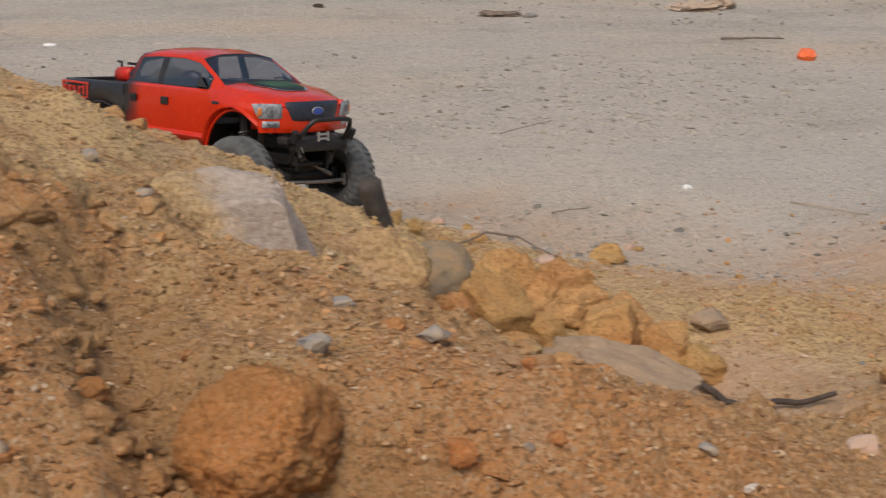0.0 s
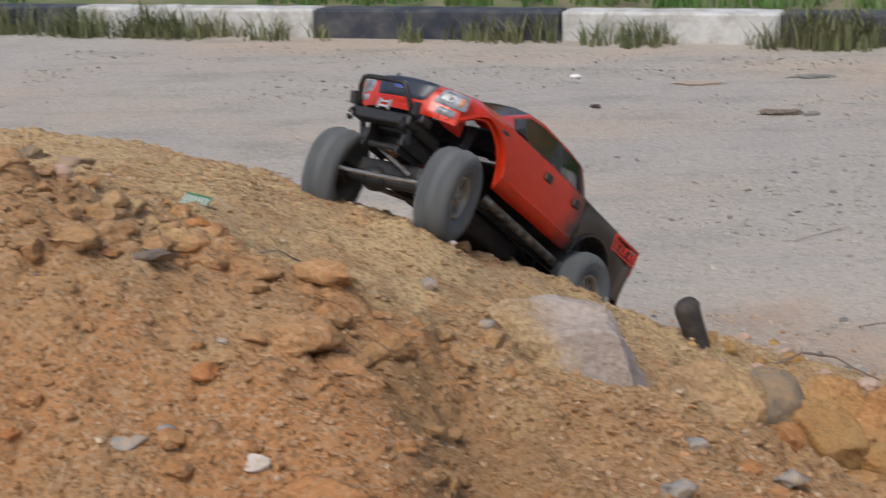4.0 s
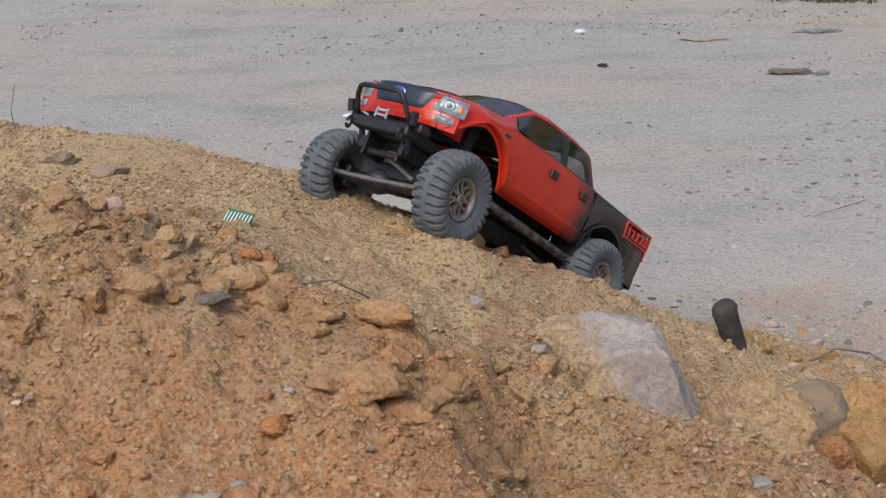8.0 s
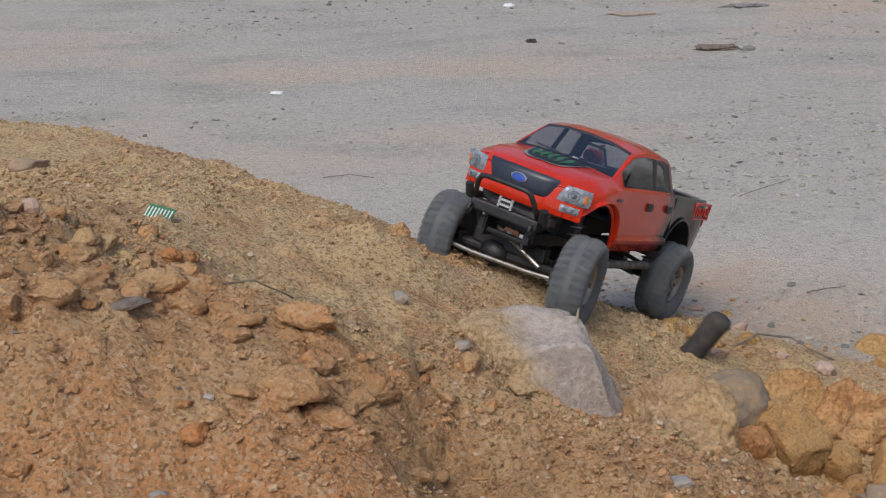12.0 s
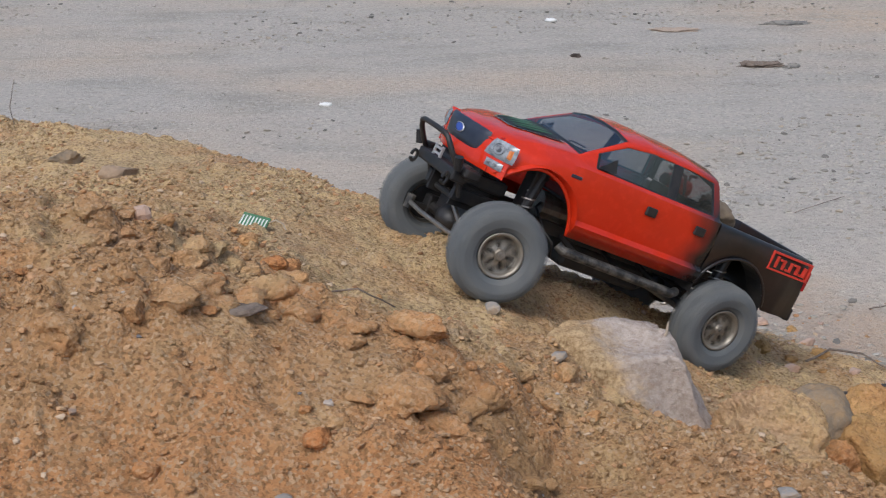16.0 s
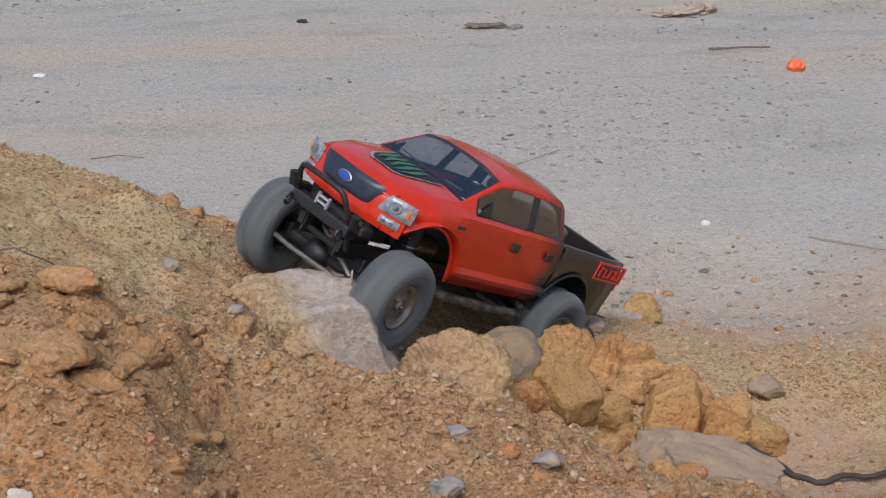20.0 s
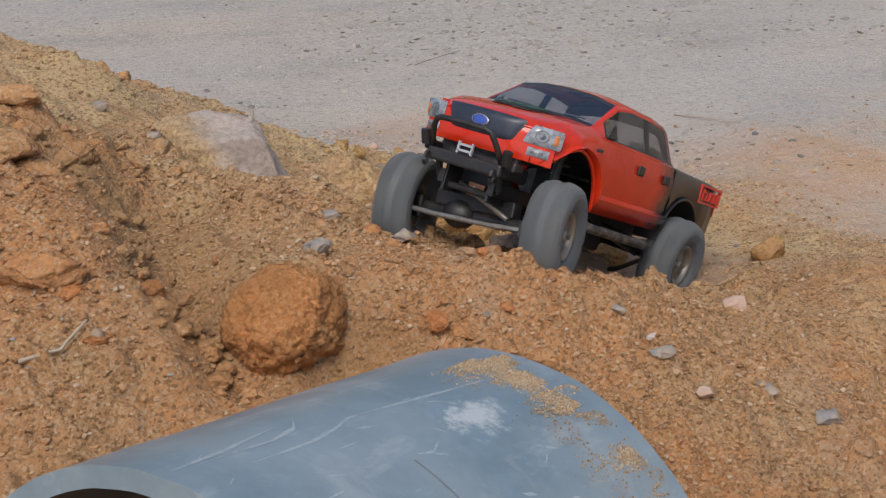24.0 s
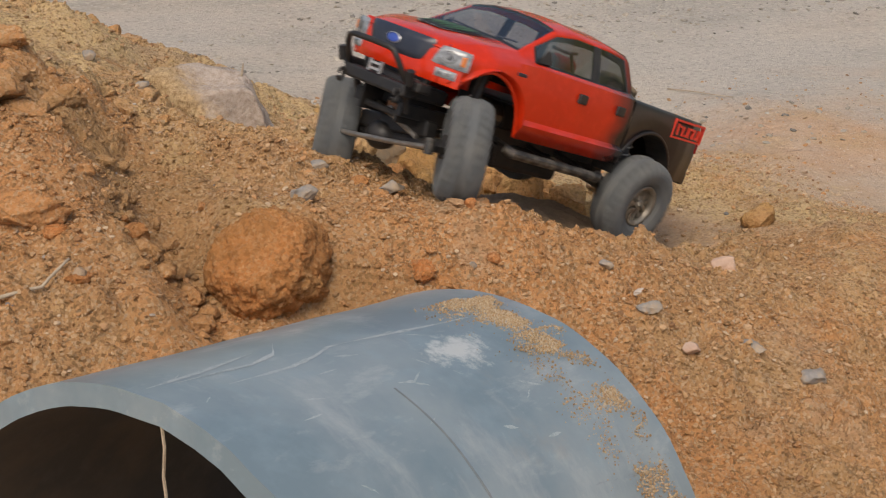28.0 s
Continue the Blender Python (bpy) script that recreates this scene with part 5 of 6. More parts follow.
def build_front(body):
    bm = face_patch((-0.0865, 0.083), (0.0865, 0.1215), 0.0, 28, 8, 0.0, 0.002)
    part("front_panel", bm, M_RED, body, smooth=True)
    part("grille", face_patch((-0.054, 0.0985), (0.054, 0.1285), 0.0030, 24, 8, 0.06, 0.004, taper=0.20), M_GRILLE, body, "dark navy grille panel", smooth=True)
    bm = bmesh.new()
    ring = [bm.verts.new(face_point(0.0105 * math.cos(6.2832 * k / 24), 0.1145 + 0.0052 * math.sin(6.2832 * k / 24), 0.0043)) for k in range(24)]
    mid = bm.verts.new(face_point(0, 0.1145, 0.0053))
    for k in range(24):
        bm.faces.new((mid, ring[k], ring[(k + 1) % 24]))
    badge = part("badge", bm, M_BADGE, body, "blue oval badge", smooth=True)
    bm = bmesh.new()
    ring = []
    for s, o in ((1.0, 0.0047), (0.86, 0.0057)):
        ring.append([bm.verts.new(face_point(0.0115 * s * math.cos(6.2832 * k / 24), 0.1145 + 0.0060 * s * math.sin(6.2832 * k / 24), o)) for k in range(24)])
    for k in range(24):
        bm.faces.new((ring[0][k], ring[0][(k + 1) % 24], ring[1][(k + 1) % 24], ring[1][k]))
    part("badge_rim", bm, M_CHROME, body)
    for s in (1, -1):
        a, b = sorted((0.0565 * s, 0.0925 * s))
        lamp = part("headlight", face_patch((a, 0.1035), (b, 0.1255), 0.0035, 10, 6, 0.05, slant=0.004 * s), M_LAMP, body, "silver printed headlight", smooth=True)
        lc = 0.0735 * s
        bm = bmesh.new()
        for r0, r1 in ((0.0072, 0.0062), (0.0038, 0.0)):
            ra = [bm.verts.new(face_point(lc + r0 * math.cos(6.2832 * k / 20), 0.1145 + r0 * math.sin(6.2832 * k / 20), 0.0046)) for k in range(20)]
            rb = [bm.verts.new(face_point(lc + (r1 + 1e-4) * math.cos(6.2832 * k / 20), 0.1145 + (r1 + 1e-4) * math.sin(6.2832 * k / 20), 0.0050)) for k in range(20)]
            for k in range(20):
                bm.faces.new((ra[k], ra[(k + 1) % 20], rb[(k + 1) % 20], rb[k]))
        part("reflector", bm, M_REFLECTOR, lamp)
        a, b = sorted((0.0845 * s, 0.0900 * s))
        part("indicator", face_patch((a, 0.1065), (b, 0.1215), 0.0046, 4, 4), M_AMBER, lamp)
        a, b = sorted((0.060 * s, 0.083 * s))
        fog = part("fog_light", face_patch((a, 0.0905), (b, 0.1000), 0.0035, 8, 4), M_LAMP, body, "silver printed fog lamp", smooth=True)
        for k in (0.3, 0.7):
            y = (0.060 + 0.023 * k) * s
            part("bulb", face_patch((y - 0.0035, 0.0925), (y + 0.0035, 0.0982), 0.0046, 4, 4), M_REFLECTOR, fog)
    # bonnet sticker: a black shield with green slashes
    def hood_z(x, y):
        half = section(x)
        ys, zs = [p[0] for p in half][::-1], [p[1] for p in half][::-1]
        return float(np.interp(abs(y), ys, zs)) + 0.0012
    def shield(x0, x1, w0, w1, lift):
        """A tapering plate that lies on the bonnet."""
        bm, rows = bmesh.new(), []
        for a in range(11):
            f = a / 10
            x = x0 + (x1 - x0) * f
            w = (w0 + (w1 - w0) * f) * (1 - 0.35 * max(0, f - 0.85) / 0.15)
            rows.append([bm.verts.new((bow(x, y), y, hood_z(x, y) + lift)) for y in np.linspace(-w, w, 17)])
        for a, b in zip(rows, rows[1:]):
            for k in range(16):
                bm.faces.new((a[k], b[k], b[k + 1], a[k + 1]))
        return bm

    decal = part("bonnet_sticker", shield(0.130, 0.200, 0.044, 0.030, 0.0), M_LAMP, body, "black and grey bonnet sticker with green slashes", smooth=True)
    part("shield", shield(0.1315, 0.197, 0.040, 0.026, 0.0009), M_BLACK, decal, smooth=True)
    for k in range(5):
        bm = bmesh.new()
        rows = []
        for a in range(11):
            f = a / 10
            x = 0.136 + 0.057 * f
            y = (-0.028 + k * 0.014) * (1 - 0.35 * f) + 0.0025 * math.sin(f * 6 + k) + 0.008 * (f - 0.5)
            t = 0.0046 * math.sin(math.pi * (0.08 + 0.88 * f)) * (1 - 0.3 * f)
            rows.append([bm.verts.new((bow(x, y + d), y + d, hood_z(x, y + d) + 0.0020)) for d in (-t, t)])
        for a, b in zip(rows, rows[1:]):
            bm.faces.new((a[0], b[0], b[1], a[1]))
        part("slash", bm, M_GREEN, decal)
    for s in (1, -1):
        for x, z in ((0.0055, 0.1145), (-0.078, 0.1140)):
            part("door_handle", block((x - 0.0085, s * 0.099 - 0.002, z - 0.0058), (x + 0.0085, s * 0.099 + 0.002, z + 0.0058), 0.0015), M_BLACK, body, "black door handle recess")
        bm = bmesh.new()
        q = [bm.verts.new((x, s * y, z)) for x, y, z in ((0.099, 0.0885, 0.1395), (0.070, 0.0868, 0.1405), (0.072, 0.0800, 0.1570))]
        bm.faces.new(q)
        trim = part("mirror_patch", bm, M_BLACK, body, "black corner of the door window")
        trim.modifiers.new("sheet", "SOLIDIFY").thickness = 0.0016
        part("wing_emblem", block((0.121, s * 0.0972 - 0.001, 0.1185), (0.137, s * 0.0972 + 0.001, 0.1225), 0.0008), M_GRILLE, body)
        pts = []
        for k in range(25):
            th = math.pi * (0.20 + 0.76 * k / 24)
            x, z = ARCH_X + (ARCH_R - 0.0005) * math.cos(th), 0.040 + (ARCH_R - 0.0005) * math.sin(th)
            if z >= sill(x) - 0.004:
                w = section(x)[0][0]
                pts.append((bow(x, w), s * (w + 0.0006), z))
        part("arch_lip", rod(pts, 0.0024, 8), M_RED, body, smooth=True)
        part("wiper", rod([(0.117, 0.01 * s + 0.02, 0.1505), (0.112, 0.03 * s, 0.153), (0.106, 0.055 * s, 0.1535)], 0.0011, 6), M_BLACK, body)


def build_bed(body):
    """The open bed behind the cab: outer sides with arches, rail, floor and tail."""
    bed = part("bed", block((-0.292, -0.080, 0.097), (-0.112, 0.080, 0.100)), M_BLACK, truck, "black sprayed load bed fading into red")
    xs = [round(v, 4) for v in np.arange(-0.292, -0.109, 0.004)] + [-0.1105]

    def low(x):
        d = 0.064 ** 2 - (x + 0.1725) ** 2
        base = 0.049 if x > -0.24 else 0.045
        return max(base, 0.036 + math.sqrt(d)) if d > 0 else base

    rails = lambda x: lerp_keys(x, ((-0.30, 0.130), (-0.2, 0.132), (-0.11, 0.134)))
    for s in (1, -1):
        bm = bmesh.new()
        rows = []
        for x in xs:
            w = lerp_keys(x, ((-0.292, 0.087), (-0.26, 0.094), (-0.11, 0.097)))
            zb, zt = low(x), rails(x)
            rows.append([bm.verts.new((x + (0.006 * (zt - z) / 0.08 * -1 if x < -0.286 else 0), s * y, z)) for y, z in
                         ((w - 0.004, zb), (w, zb + (zt - zb) * 0.45), (w - 0.002, zt - 0.004), (w - 0.006, zt), (w - 0.013, zt), (w - 0.015, zt - 0.005), (w - 0.016, 0.100))])
        for a, b in zip(rows, rows[1:]):
            for k in range(6):
                bm.faces.new((a[k], b[k], b[k + 1], a[k + 1]))
        bmesh.ops.recalc_face_normals(bm, faces=bm.faces)
        part("bed_side", bm, M_BEDPAINT, bed, smooth=True)
    part("tailgate", block((-0.297, -0.083, 0.047), (-0.290, 0.083, 0.130), 0.002), M_BEDPAINT, bed)
    part("rear_bumper", block((-0.307, -0.080, 0.042), (-0.296, 0.080, 0.060), 0.002), M_BLACK, bed)
    for s in (1, -1):
        part("tail_light", block((-0.2985, s * 0.080 - 0.006, 0.088), (-0.293, s * 0.080 + 0.008, 0.116), 0.0015), M_TAIL, bed)
        # arch lining
        bm = bmesh.new()
        rows = []
        for k in range(17):
            th = math.pi * k / 16
            c = (-0.1725 + 0.0615 * math.cos(th), 0.036 + 0.0615 * math.sin(th))
            rows.append([bm.verts.new((c[0], s * y, c[1])) for y in (0.094, 0.060)])
        for a, b in zip(rows, rows[1:]):
            bm.faces.new((a[0], a[1], b[1], b[0]))
        part("arch_lining", bm, M_BLACK, bed)
        pts = [(-0.1725 + 0.0635 * math.cos(math.pi * (0.07 + 0.86 * k / 20)), s * 0.0945, 0.036 + 0.0635 * math.sin(math.pi * (0.07 + 0.86 * k / 20))) for k in range(21)]
        part("arch_lip", rod(pts, 0.0022, 8), M_BEDPAINT, bed, smooth=True)
        # side sticker: a red frame with red letter-like bars
        y = s * 0.0935
        bits = [((-0.287, 0.1245), (-0.212, 0.1275)), ((-0.287, 0.1015), (-0.212, 0.1040)), ((-0.287, 0.104), (-0.2845, 0.1245)), ((-0.2145, 0.104), (-0.212, 0.1245))]
        for k in range(5):
            x = -0.280 + k * 0.0135
            bits.append(((x, 0.1065), (x + 0.0034, 0.120 if k < 4 else 0.122)))
            if k < 4:
                bits.append(((x + 0.0034, 0.117 if k % 2 else 0.1065), (x + 0.0095, 0.120 if k % 2 else 0.1095)))
        for (x0, z0), (x1, z1) in bits:
            part("side_sticker", block((x0, y - 0.0014 - 0.001, z0), (x1, y + 0.0014 + 0.001, z1)), M_STICKER, bed)
    # load: a tan bag, a black coil and a red can
    bag = rock_mesh((0.052, 0.085, 0.052), 77, 0.3, 4, 4, 0.06)
    bmesh.ops.translate(bag, verts=bag.verts, vec=(-0.148, 0.020, 0.127))
    part("cloth_bag", bag, M_BAG, bed, "crumpled tan cloth bag", smooth=True)
    coil = bmesh.new()
    pts = [(-0.122 + 0.006 * math.sin(k), 0.045 + 0.018 * math.cos(k * 0.9), 0.135 + 0.014 * math.sin(k * 0.9)) for k in np.arange(0, 15, 0.35)]
    part("cable_coil", rod(pts, 0.0026, 6, coil), M_BLACK, bed)
    can = part("fuel_can", rod([(-0.164, -0.064, 0.143), (-0.162, -0.064, 0.143), (-0.128, -0.064, 0.145), (-0.126, -0.064, 0.145)], 0.0125, 18, taper=[0.8, 1, 1, 0.8]), M_REDIN, bed, "small red canister", smooth=True)
    part("cap", rod([(-0.126, -0.064, 0.145), (-0.118, -0.064, 0.147)], 0.008, 12), M_BLACK, can)
    part("nozzle", rod([(-0.160, -0.064, 0.155), (-0.160, -0.064, 0.163), (-0.170, -0.064, 0.164)], 0.0022, 8), M_BLACK, can)
    part("cradle", block((-0.166, -0.078, 0.100), (-0.124, -0.050, 0.134), 0.003), M_BLACK, bed)
    part("bed_rod", rod([(-0.148, -0.030, 0.11), (-0.140, -0.050, 0.161), (-0.126, -0.074, 0.163)], 0.0025, 8), M_BLACK, bed)


def build_chassis():
    for s in (1, -1):
        part("frame_rail", block((-0.285, s * 0.034 - 0.004, 0.034), (0.240, s * 0.034 + 0.004, 0.050), 0.001), M_BLACK, truck)
        slider = part("rock_slider", rod([(0.105, s * 0.088, 0.034), (0.098, s * 0.094, 0.030), (-0.085, s * 0.094, 0.026), (-0.098, s * 0.084, 0.028)], 0.0062, 12), M_SCUFFED, truck, "scuffed black side bar")
        for x in (0.07, 0.0, -0.06):
            part("strut", rod([(x, s * 0.036, 0.038), (x, s * 0.092, 0.029)], 0.0032, 8), M_BLACK, slider)
        for x, lean in ((0.165, 0.0), (-0.160, 0.0)):
            shock = part("shock_absorber", rod([(x, s * 0.066, 0.010), (x - 0.012, s * 0.060, 0.052)], 0.0034, 10), M_STEEL, truck)
            part("shock_body", rod([(x - 0.008, s * 0.0615, 0.044), (x - 0.018, s * 0.058, 0.100)], 0.0070, 12), M_BLACK, shock)
            pts = [(x - 0.004 - 0.010 * k / 44 + 0.0088 * math.cos(k * 0.86), s * (0.0645 - 0.005 * k / 44) + 0.0088 * math.sin(k * 0.86), 0.018 + 0.062 * k / 44) for k in range(45)]
            part("spring", rod(pts, 0.0012, 5), M_STEEL, shock)
    part("skid_plate", block((-0.082, -0.034, 0.000), (0.052, 0.034, 0.034), 0.006), M_BLACK, truck)
    part("gearbox", block((-0.030, -0.032, 0.034), (0.055, 0.032, 0.082), 0.004), M_BLACK, truck)
    part("motor", rod([(0.055, 0.012, 0.062), (0.108, 0.012, 0.062)], 0.019, 18), M_STEEL, truck)
    part("battery_pack", block((-0.105, -0.026, 0.050), (-0.035, 0.026, 0.078), 0.003), M_BLACK, truck)
    part("receiver_box", block((0.030, 0.008, 0.112), (0.072, 0.058, 0.134), 0.003), M_PAPER, truck, "white receiver box in the cab")
    part("cab_floor", block((-0.104, -0.080, 0.082), (0.100, 0.080, 0.085)), M_BLACK, truck)
    part("dashboard", block((0.072, -0.078, 0.100), (0.104, 0.078, 0.132), 0.004), M_BLACK, truck)
    part("servo", block((0.178, -0.030, 0.040), (0.205, 0.016, 0.066), 0.002), M_BLACK, truck)
    part("inner_tray", block((0.172, -0.040, 0.056), (0.226, 0.040, 0.074), 0.004), M_BLACK, truck)
    part("speed_controller", block((-0.020, 0.010, 0.086), (0.022, 0.046, 0.104), 0.003), M_BLACK, truck)
    part("radiator_block", block((0.222, -0.052, 0.070), (0.230, 0.052, 0.108), 0.002), M_BLACK, truck)
    for s in (1, -1):
        part("shock_tower", block((0.148, min(s * 0.040, s * 0.062), 0.050), (0.160, max(s * 0.040, s * 0.062), 0.108), 0.002), M_BLACK, truck)
    for s in (1, -1):
        # red inside of the shell seen through the arch
        bm, rows = bmesh.new(), []
        for k in range(9):
            x = 0.176 + 0.054 * k / 8
            rows.append([bm.verts.new((x, s * (0.066 - 0.006 * math.sin(math.pi * k / 8)), z)) for z in (0.084, 0.098, 0.112, 0.128)])
        for a, b in zip(rows, rows[1:]):
            for k in range(3):
                bm.faces.new((a[k], a[k + 1], b[k + 1], b[k]))
        wing = part("inner_wing", bm, M_REDIN, truck, "red inside of the front wing", smooth=True)
        wing.modifiers.new("sheet", "SOLIDIFY").thickness = 0.0014
        part("chassis_plate", block((0.188, s * 0.030 - 0.002, 0.026), (0.238, s * 0.030 + 0.002, 0.076), 0.001), M_BLACK, truck)
        part("shock_cap", rod([(0.147, s * 0.058, 0.098), (0.146, s * 0.0575, 0.110)], 0.0085, 12), M_BLACK, truck)
        part("bumper_strut", rod([(0.232, s * 0.040, 0.040), (0.246, s * 0.042, 0.066)], 0.0040, 8), M_BLACK, truck)
    part("servo_horn", block((0.207, -0.012, 0.028), (0.212, 0.010, 0.044), 0.001), M_COPPER, truck, "coppery steering horn")
    part("servo_screw", rod([(0.211, -0.002, 0.036), (0.215, -0.002, 0.036)], 0.0036, 10), M_CHROME, truck)
    part("cross_brace", rod([(0.226, -0.030, 0.034), (0.226, 0.030, 0.034)], 0.0042, 10), M_BLACK, truck)
    part("motor_wire", rod([(0.100, 0.014, 0.070), (0.118, 0.030, 0.060), (0.112, 0.060, 0.040), (0.100, 0.070, 0.030), (0.092, 0.066, 0.012)], 0.0018, 6), M_BLACK, truck, smooth=True)
    # bumper, winch and bull bar
    bumper = part("front_bumper", block((0.238, -0.050, 0.056), (0.259, 0.050, 0.071), 0.003), M_BLACK, truck)
    part("winch_drum", rod([(0.236, -0.030, 0.070), (0.236, 0.030, 0.070)], 0.0085, 14), M_BLACK, bumper)
    part("winch_motor", rod([(0.236, 0.030, 0.070), (0.236, 0.050, 0.070)], 0.0095, 14), M_SCUFFED, bumper)
    fair = part("fairlead", block((0.2595, -0.010, 0.0735), (0.2625, 0.010, 0.0762)), M_CHROME, bumper, "silver hook plate on the bumper")
    part("fairlead_bar", block((0.2595, -0.010, 0.0800), (0.2625, 0.010, 0.0828)), M_CHROME, bumper)
    for s in (1, -1):
        part("fairlead_post", block((0.2595, s * 0.0090 - 0.0013, 0.071), (0.2625, s * 0.0090 + 0.0013, 0.0850)), M_CHROME, bumper)
        ring = [(0.264 + 0.004 * math.cos(k), s * 0.045, 0.056 + 0.007 * math.sin(k)) for k in np.arange(0, 6.3, 0.45)]
        part("shackle", rod(ring, 0.0022, 6), M_BLACK, bumper)
        part("bumper_wing", block((0.228, min(s * 0.048, s * 0.062), 0.066), (0.250, max(s * 0.048, s * 0.062), 0.078), 0.003), M_BLACK, bumper)
        part("bar_knob", rod([(0.258, s * 0.054, 0.072), (0.264, s * 0.056, 0.087)], 0.0055, 10), M_BLACK, bumper)
    hoop = [(0.250, 0.047, 0.068), (0.263, 0.0445, 0.082), (0.273, 0.041, 0.094), (0.2785, 0.036, 0.1025), (0.2795, 0.029, 0.1045), (0.2798, 0.0, 0.1050)]
    hoop = hoop + [(x, -y, z) for x, y, z in hoop[-2::-1]]
    part("bull_bar", rod(hoop, 0.0034, 12), M_BLACK, truck, "black tubular bull bar", smooth=True)


def build_axle(front):
    x = HUB_X[0 if front else 1]
    axle = new("front_axle" if front else "rear_axle")
    axle.parent = truck
    part("axle_tube", rod([(0, -0.080, 0), (0, 0.080, 0)], 0.0082, 12), M_BLACK, axle)
    bm = lathe([(0.0, -0.020), (0.011, -0.018), (0.0165, -0.009), (0.0175, 0.0), (0.015, 0.011), (0.008, 0.018), (0.0, 0.020)], 20)
    bmesh.ops.translate(bm, verts=bm.verts, vec=(0.004, -0.022, 0.0))
    part("diff_housing", bm, M_BLACK, axle, smooth=True)
    for s in (1, -1):
        part("knuckle", block((-0.011, s * 0.082 - 0.008, -0.014), (0.011, s * 0.082 + 0.008, 0.014), 0.003), M_BLACK, axle)
        inward = -1 if front else 1
        part("lower_link", rod([(0.006 * inward, s * 0.050, -0.006), (inward * 0.110, s * 0.030, 0.014)], 0.0036, 8), M_STEEL, axle)
        part("upper_link", rod([(0.002 * inward, s * 0.028, 0.016), (inward * 0.095, s * 0.026, 0.034)], 0.0030, 8), M_BLACK, axle)
    part("drive_shaft", rod([(-0.012 if front else 0.012, -0.022, 0.004), (-0.13 if front else 0.13, -0.010, 0.024)], 0.0050, 10), M_BLACK, axle)
    if front:
        part("tie_rod", rod([(0.034, -0.080, -0.004), (0.036, -0.04, -0.006), (0.036, 0.04, -0.006), (0.034, 0.080, -0.004)], 0.0031, 10), M_STEEL, axle, "worn steel steering rod")
        part("axle_truss", block((-0.010, -0.058, 0.006), (0.010, 0.050, 0.026), 0.003), M_BLACK, axle)
        part("drag_link", rod([(0.030, 0.055, 0.004), (0.024, -0.020, 0.036)], 0.0030, 8), M_STEEL, axle)
        for s in (1, -1):
            part("rod_end", rod([(0.034, s * 0.080, -0.012), (0.034, s * 0.080, 0.006)], 0.0058, 10), M_SCUFFED, axle)
            part("steering_arm", block((0.004, s * 0.080 - 0.005, -0.008), (0.036, s * 0.080 + 0.005, -0.001), 0.001), M_BLACK, axle)
    else:
        part("link_mount", block((-0.012, -0.030, 0.006), (0.012, 0.030, 0.022), 0.002), M_BLACK, axle)
    return axle


def tyre_mesh():
    """A chunky tyre, one skin with two staggered rows of bent lugs, turned round y."""
    lugs, per, bm = 32, 6, bmesh.new()
    # base radius, y, lug height
    prof = [(0.0262, -0.0120, 0), (0.0300, -0.0172, 0), (0.0350, -0.0210, 0), (0.0405, -0.0226, 0), (0.0440, -0.0230, 0.0020), (0.0476, -0.0225, 0.0036), (0.0508, -0.0208, 0.0042), (0.0534, -0.0174, 0.0046), (0.0551, -0.0120, 0.0048), (0.0559, -0.0070, 0.0048), (0.0562, -0.0030, 0.0046), (0.0563, -0.0004, 0.0046)]
    prof = prof + [(r, -y, h) for r, y, h in prof[::-1]]
    n = lugs * per
    rings = []
    for r, y, h in prof:
        row = []
        for k in range(n):
            skew = abs(y) / 0.023 * 1.6
            ph = (k / per + (0.5 if y > 0 else 0.0) - skew / per * 1.2) % 1.0
            up = h if ph < 0.60 else 0.0
            if abs(y) < 0.0032:
                up = 0.7 * h
            out = 0.0012 if up and abs(y) > 0.0205 else 0.0
            th = 2 * math.pi * k / n
            row.append(bm.verts.new(((r + up) * math.sin(th), y + math.copysign(out, y), (r + up) * math.cos(th))))
        rings.append(row)
    for a, b in zip(rings, rings[1:]):
        for k in range(n):
            bm.faces.new((a[k], a[(k + 1) % n], b[(k + 1) % n], b[k]))
    bmesh.ops.recalc_face_normals(bm, faces=bm.faces)
    return bm


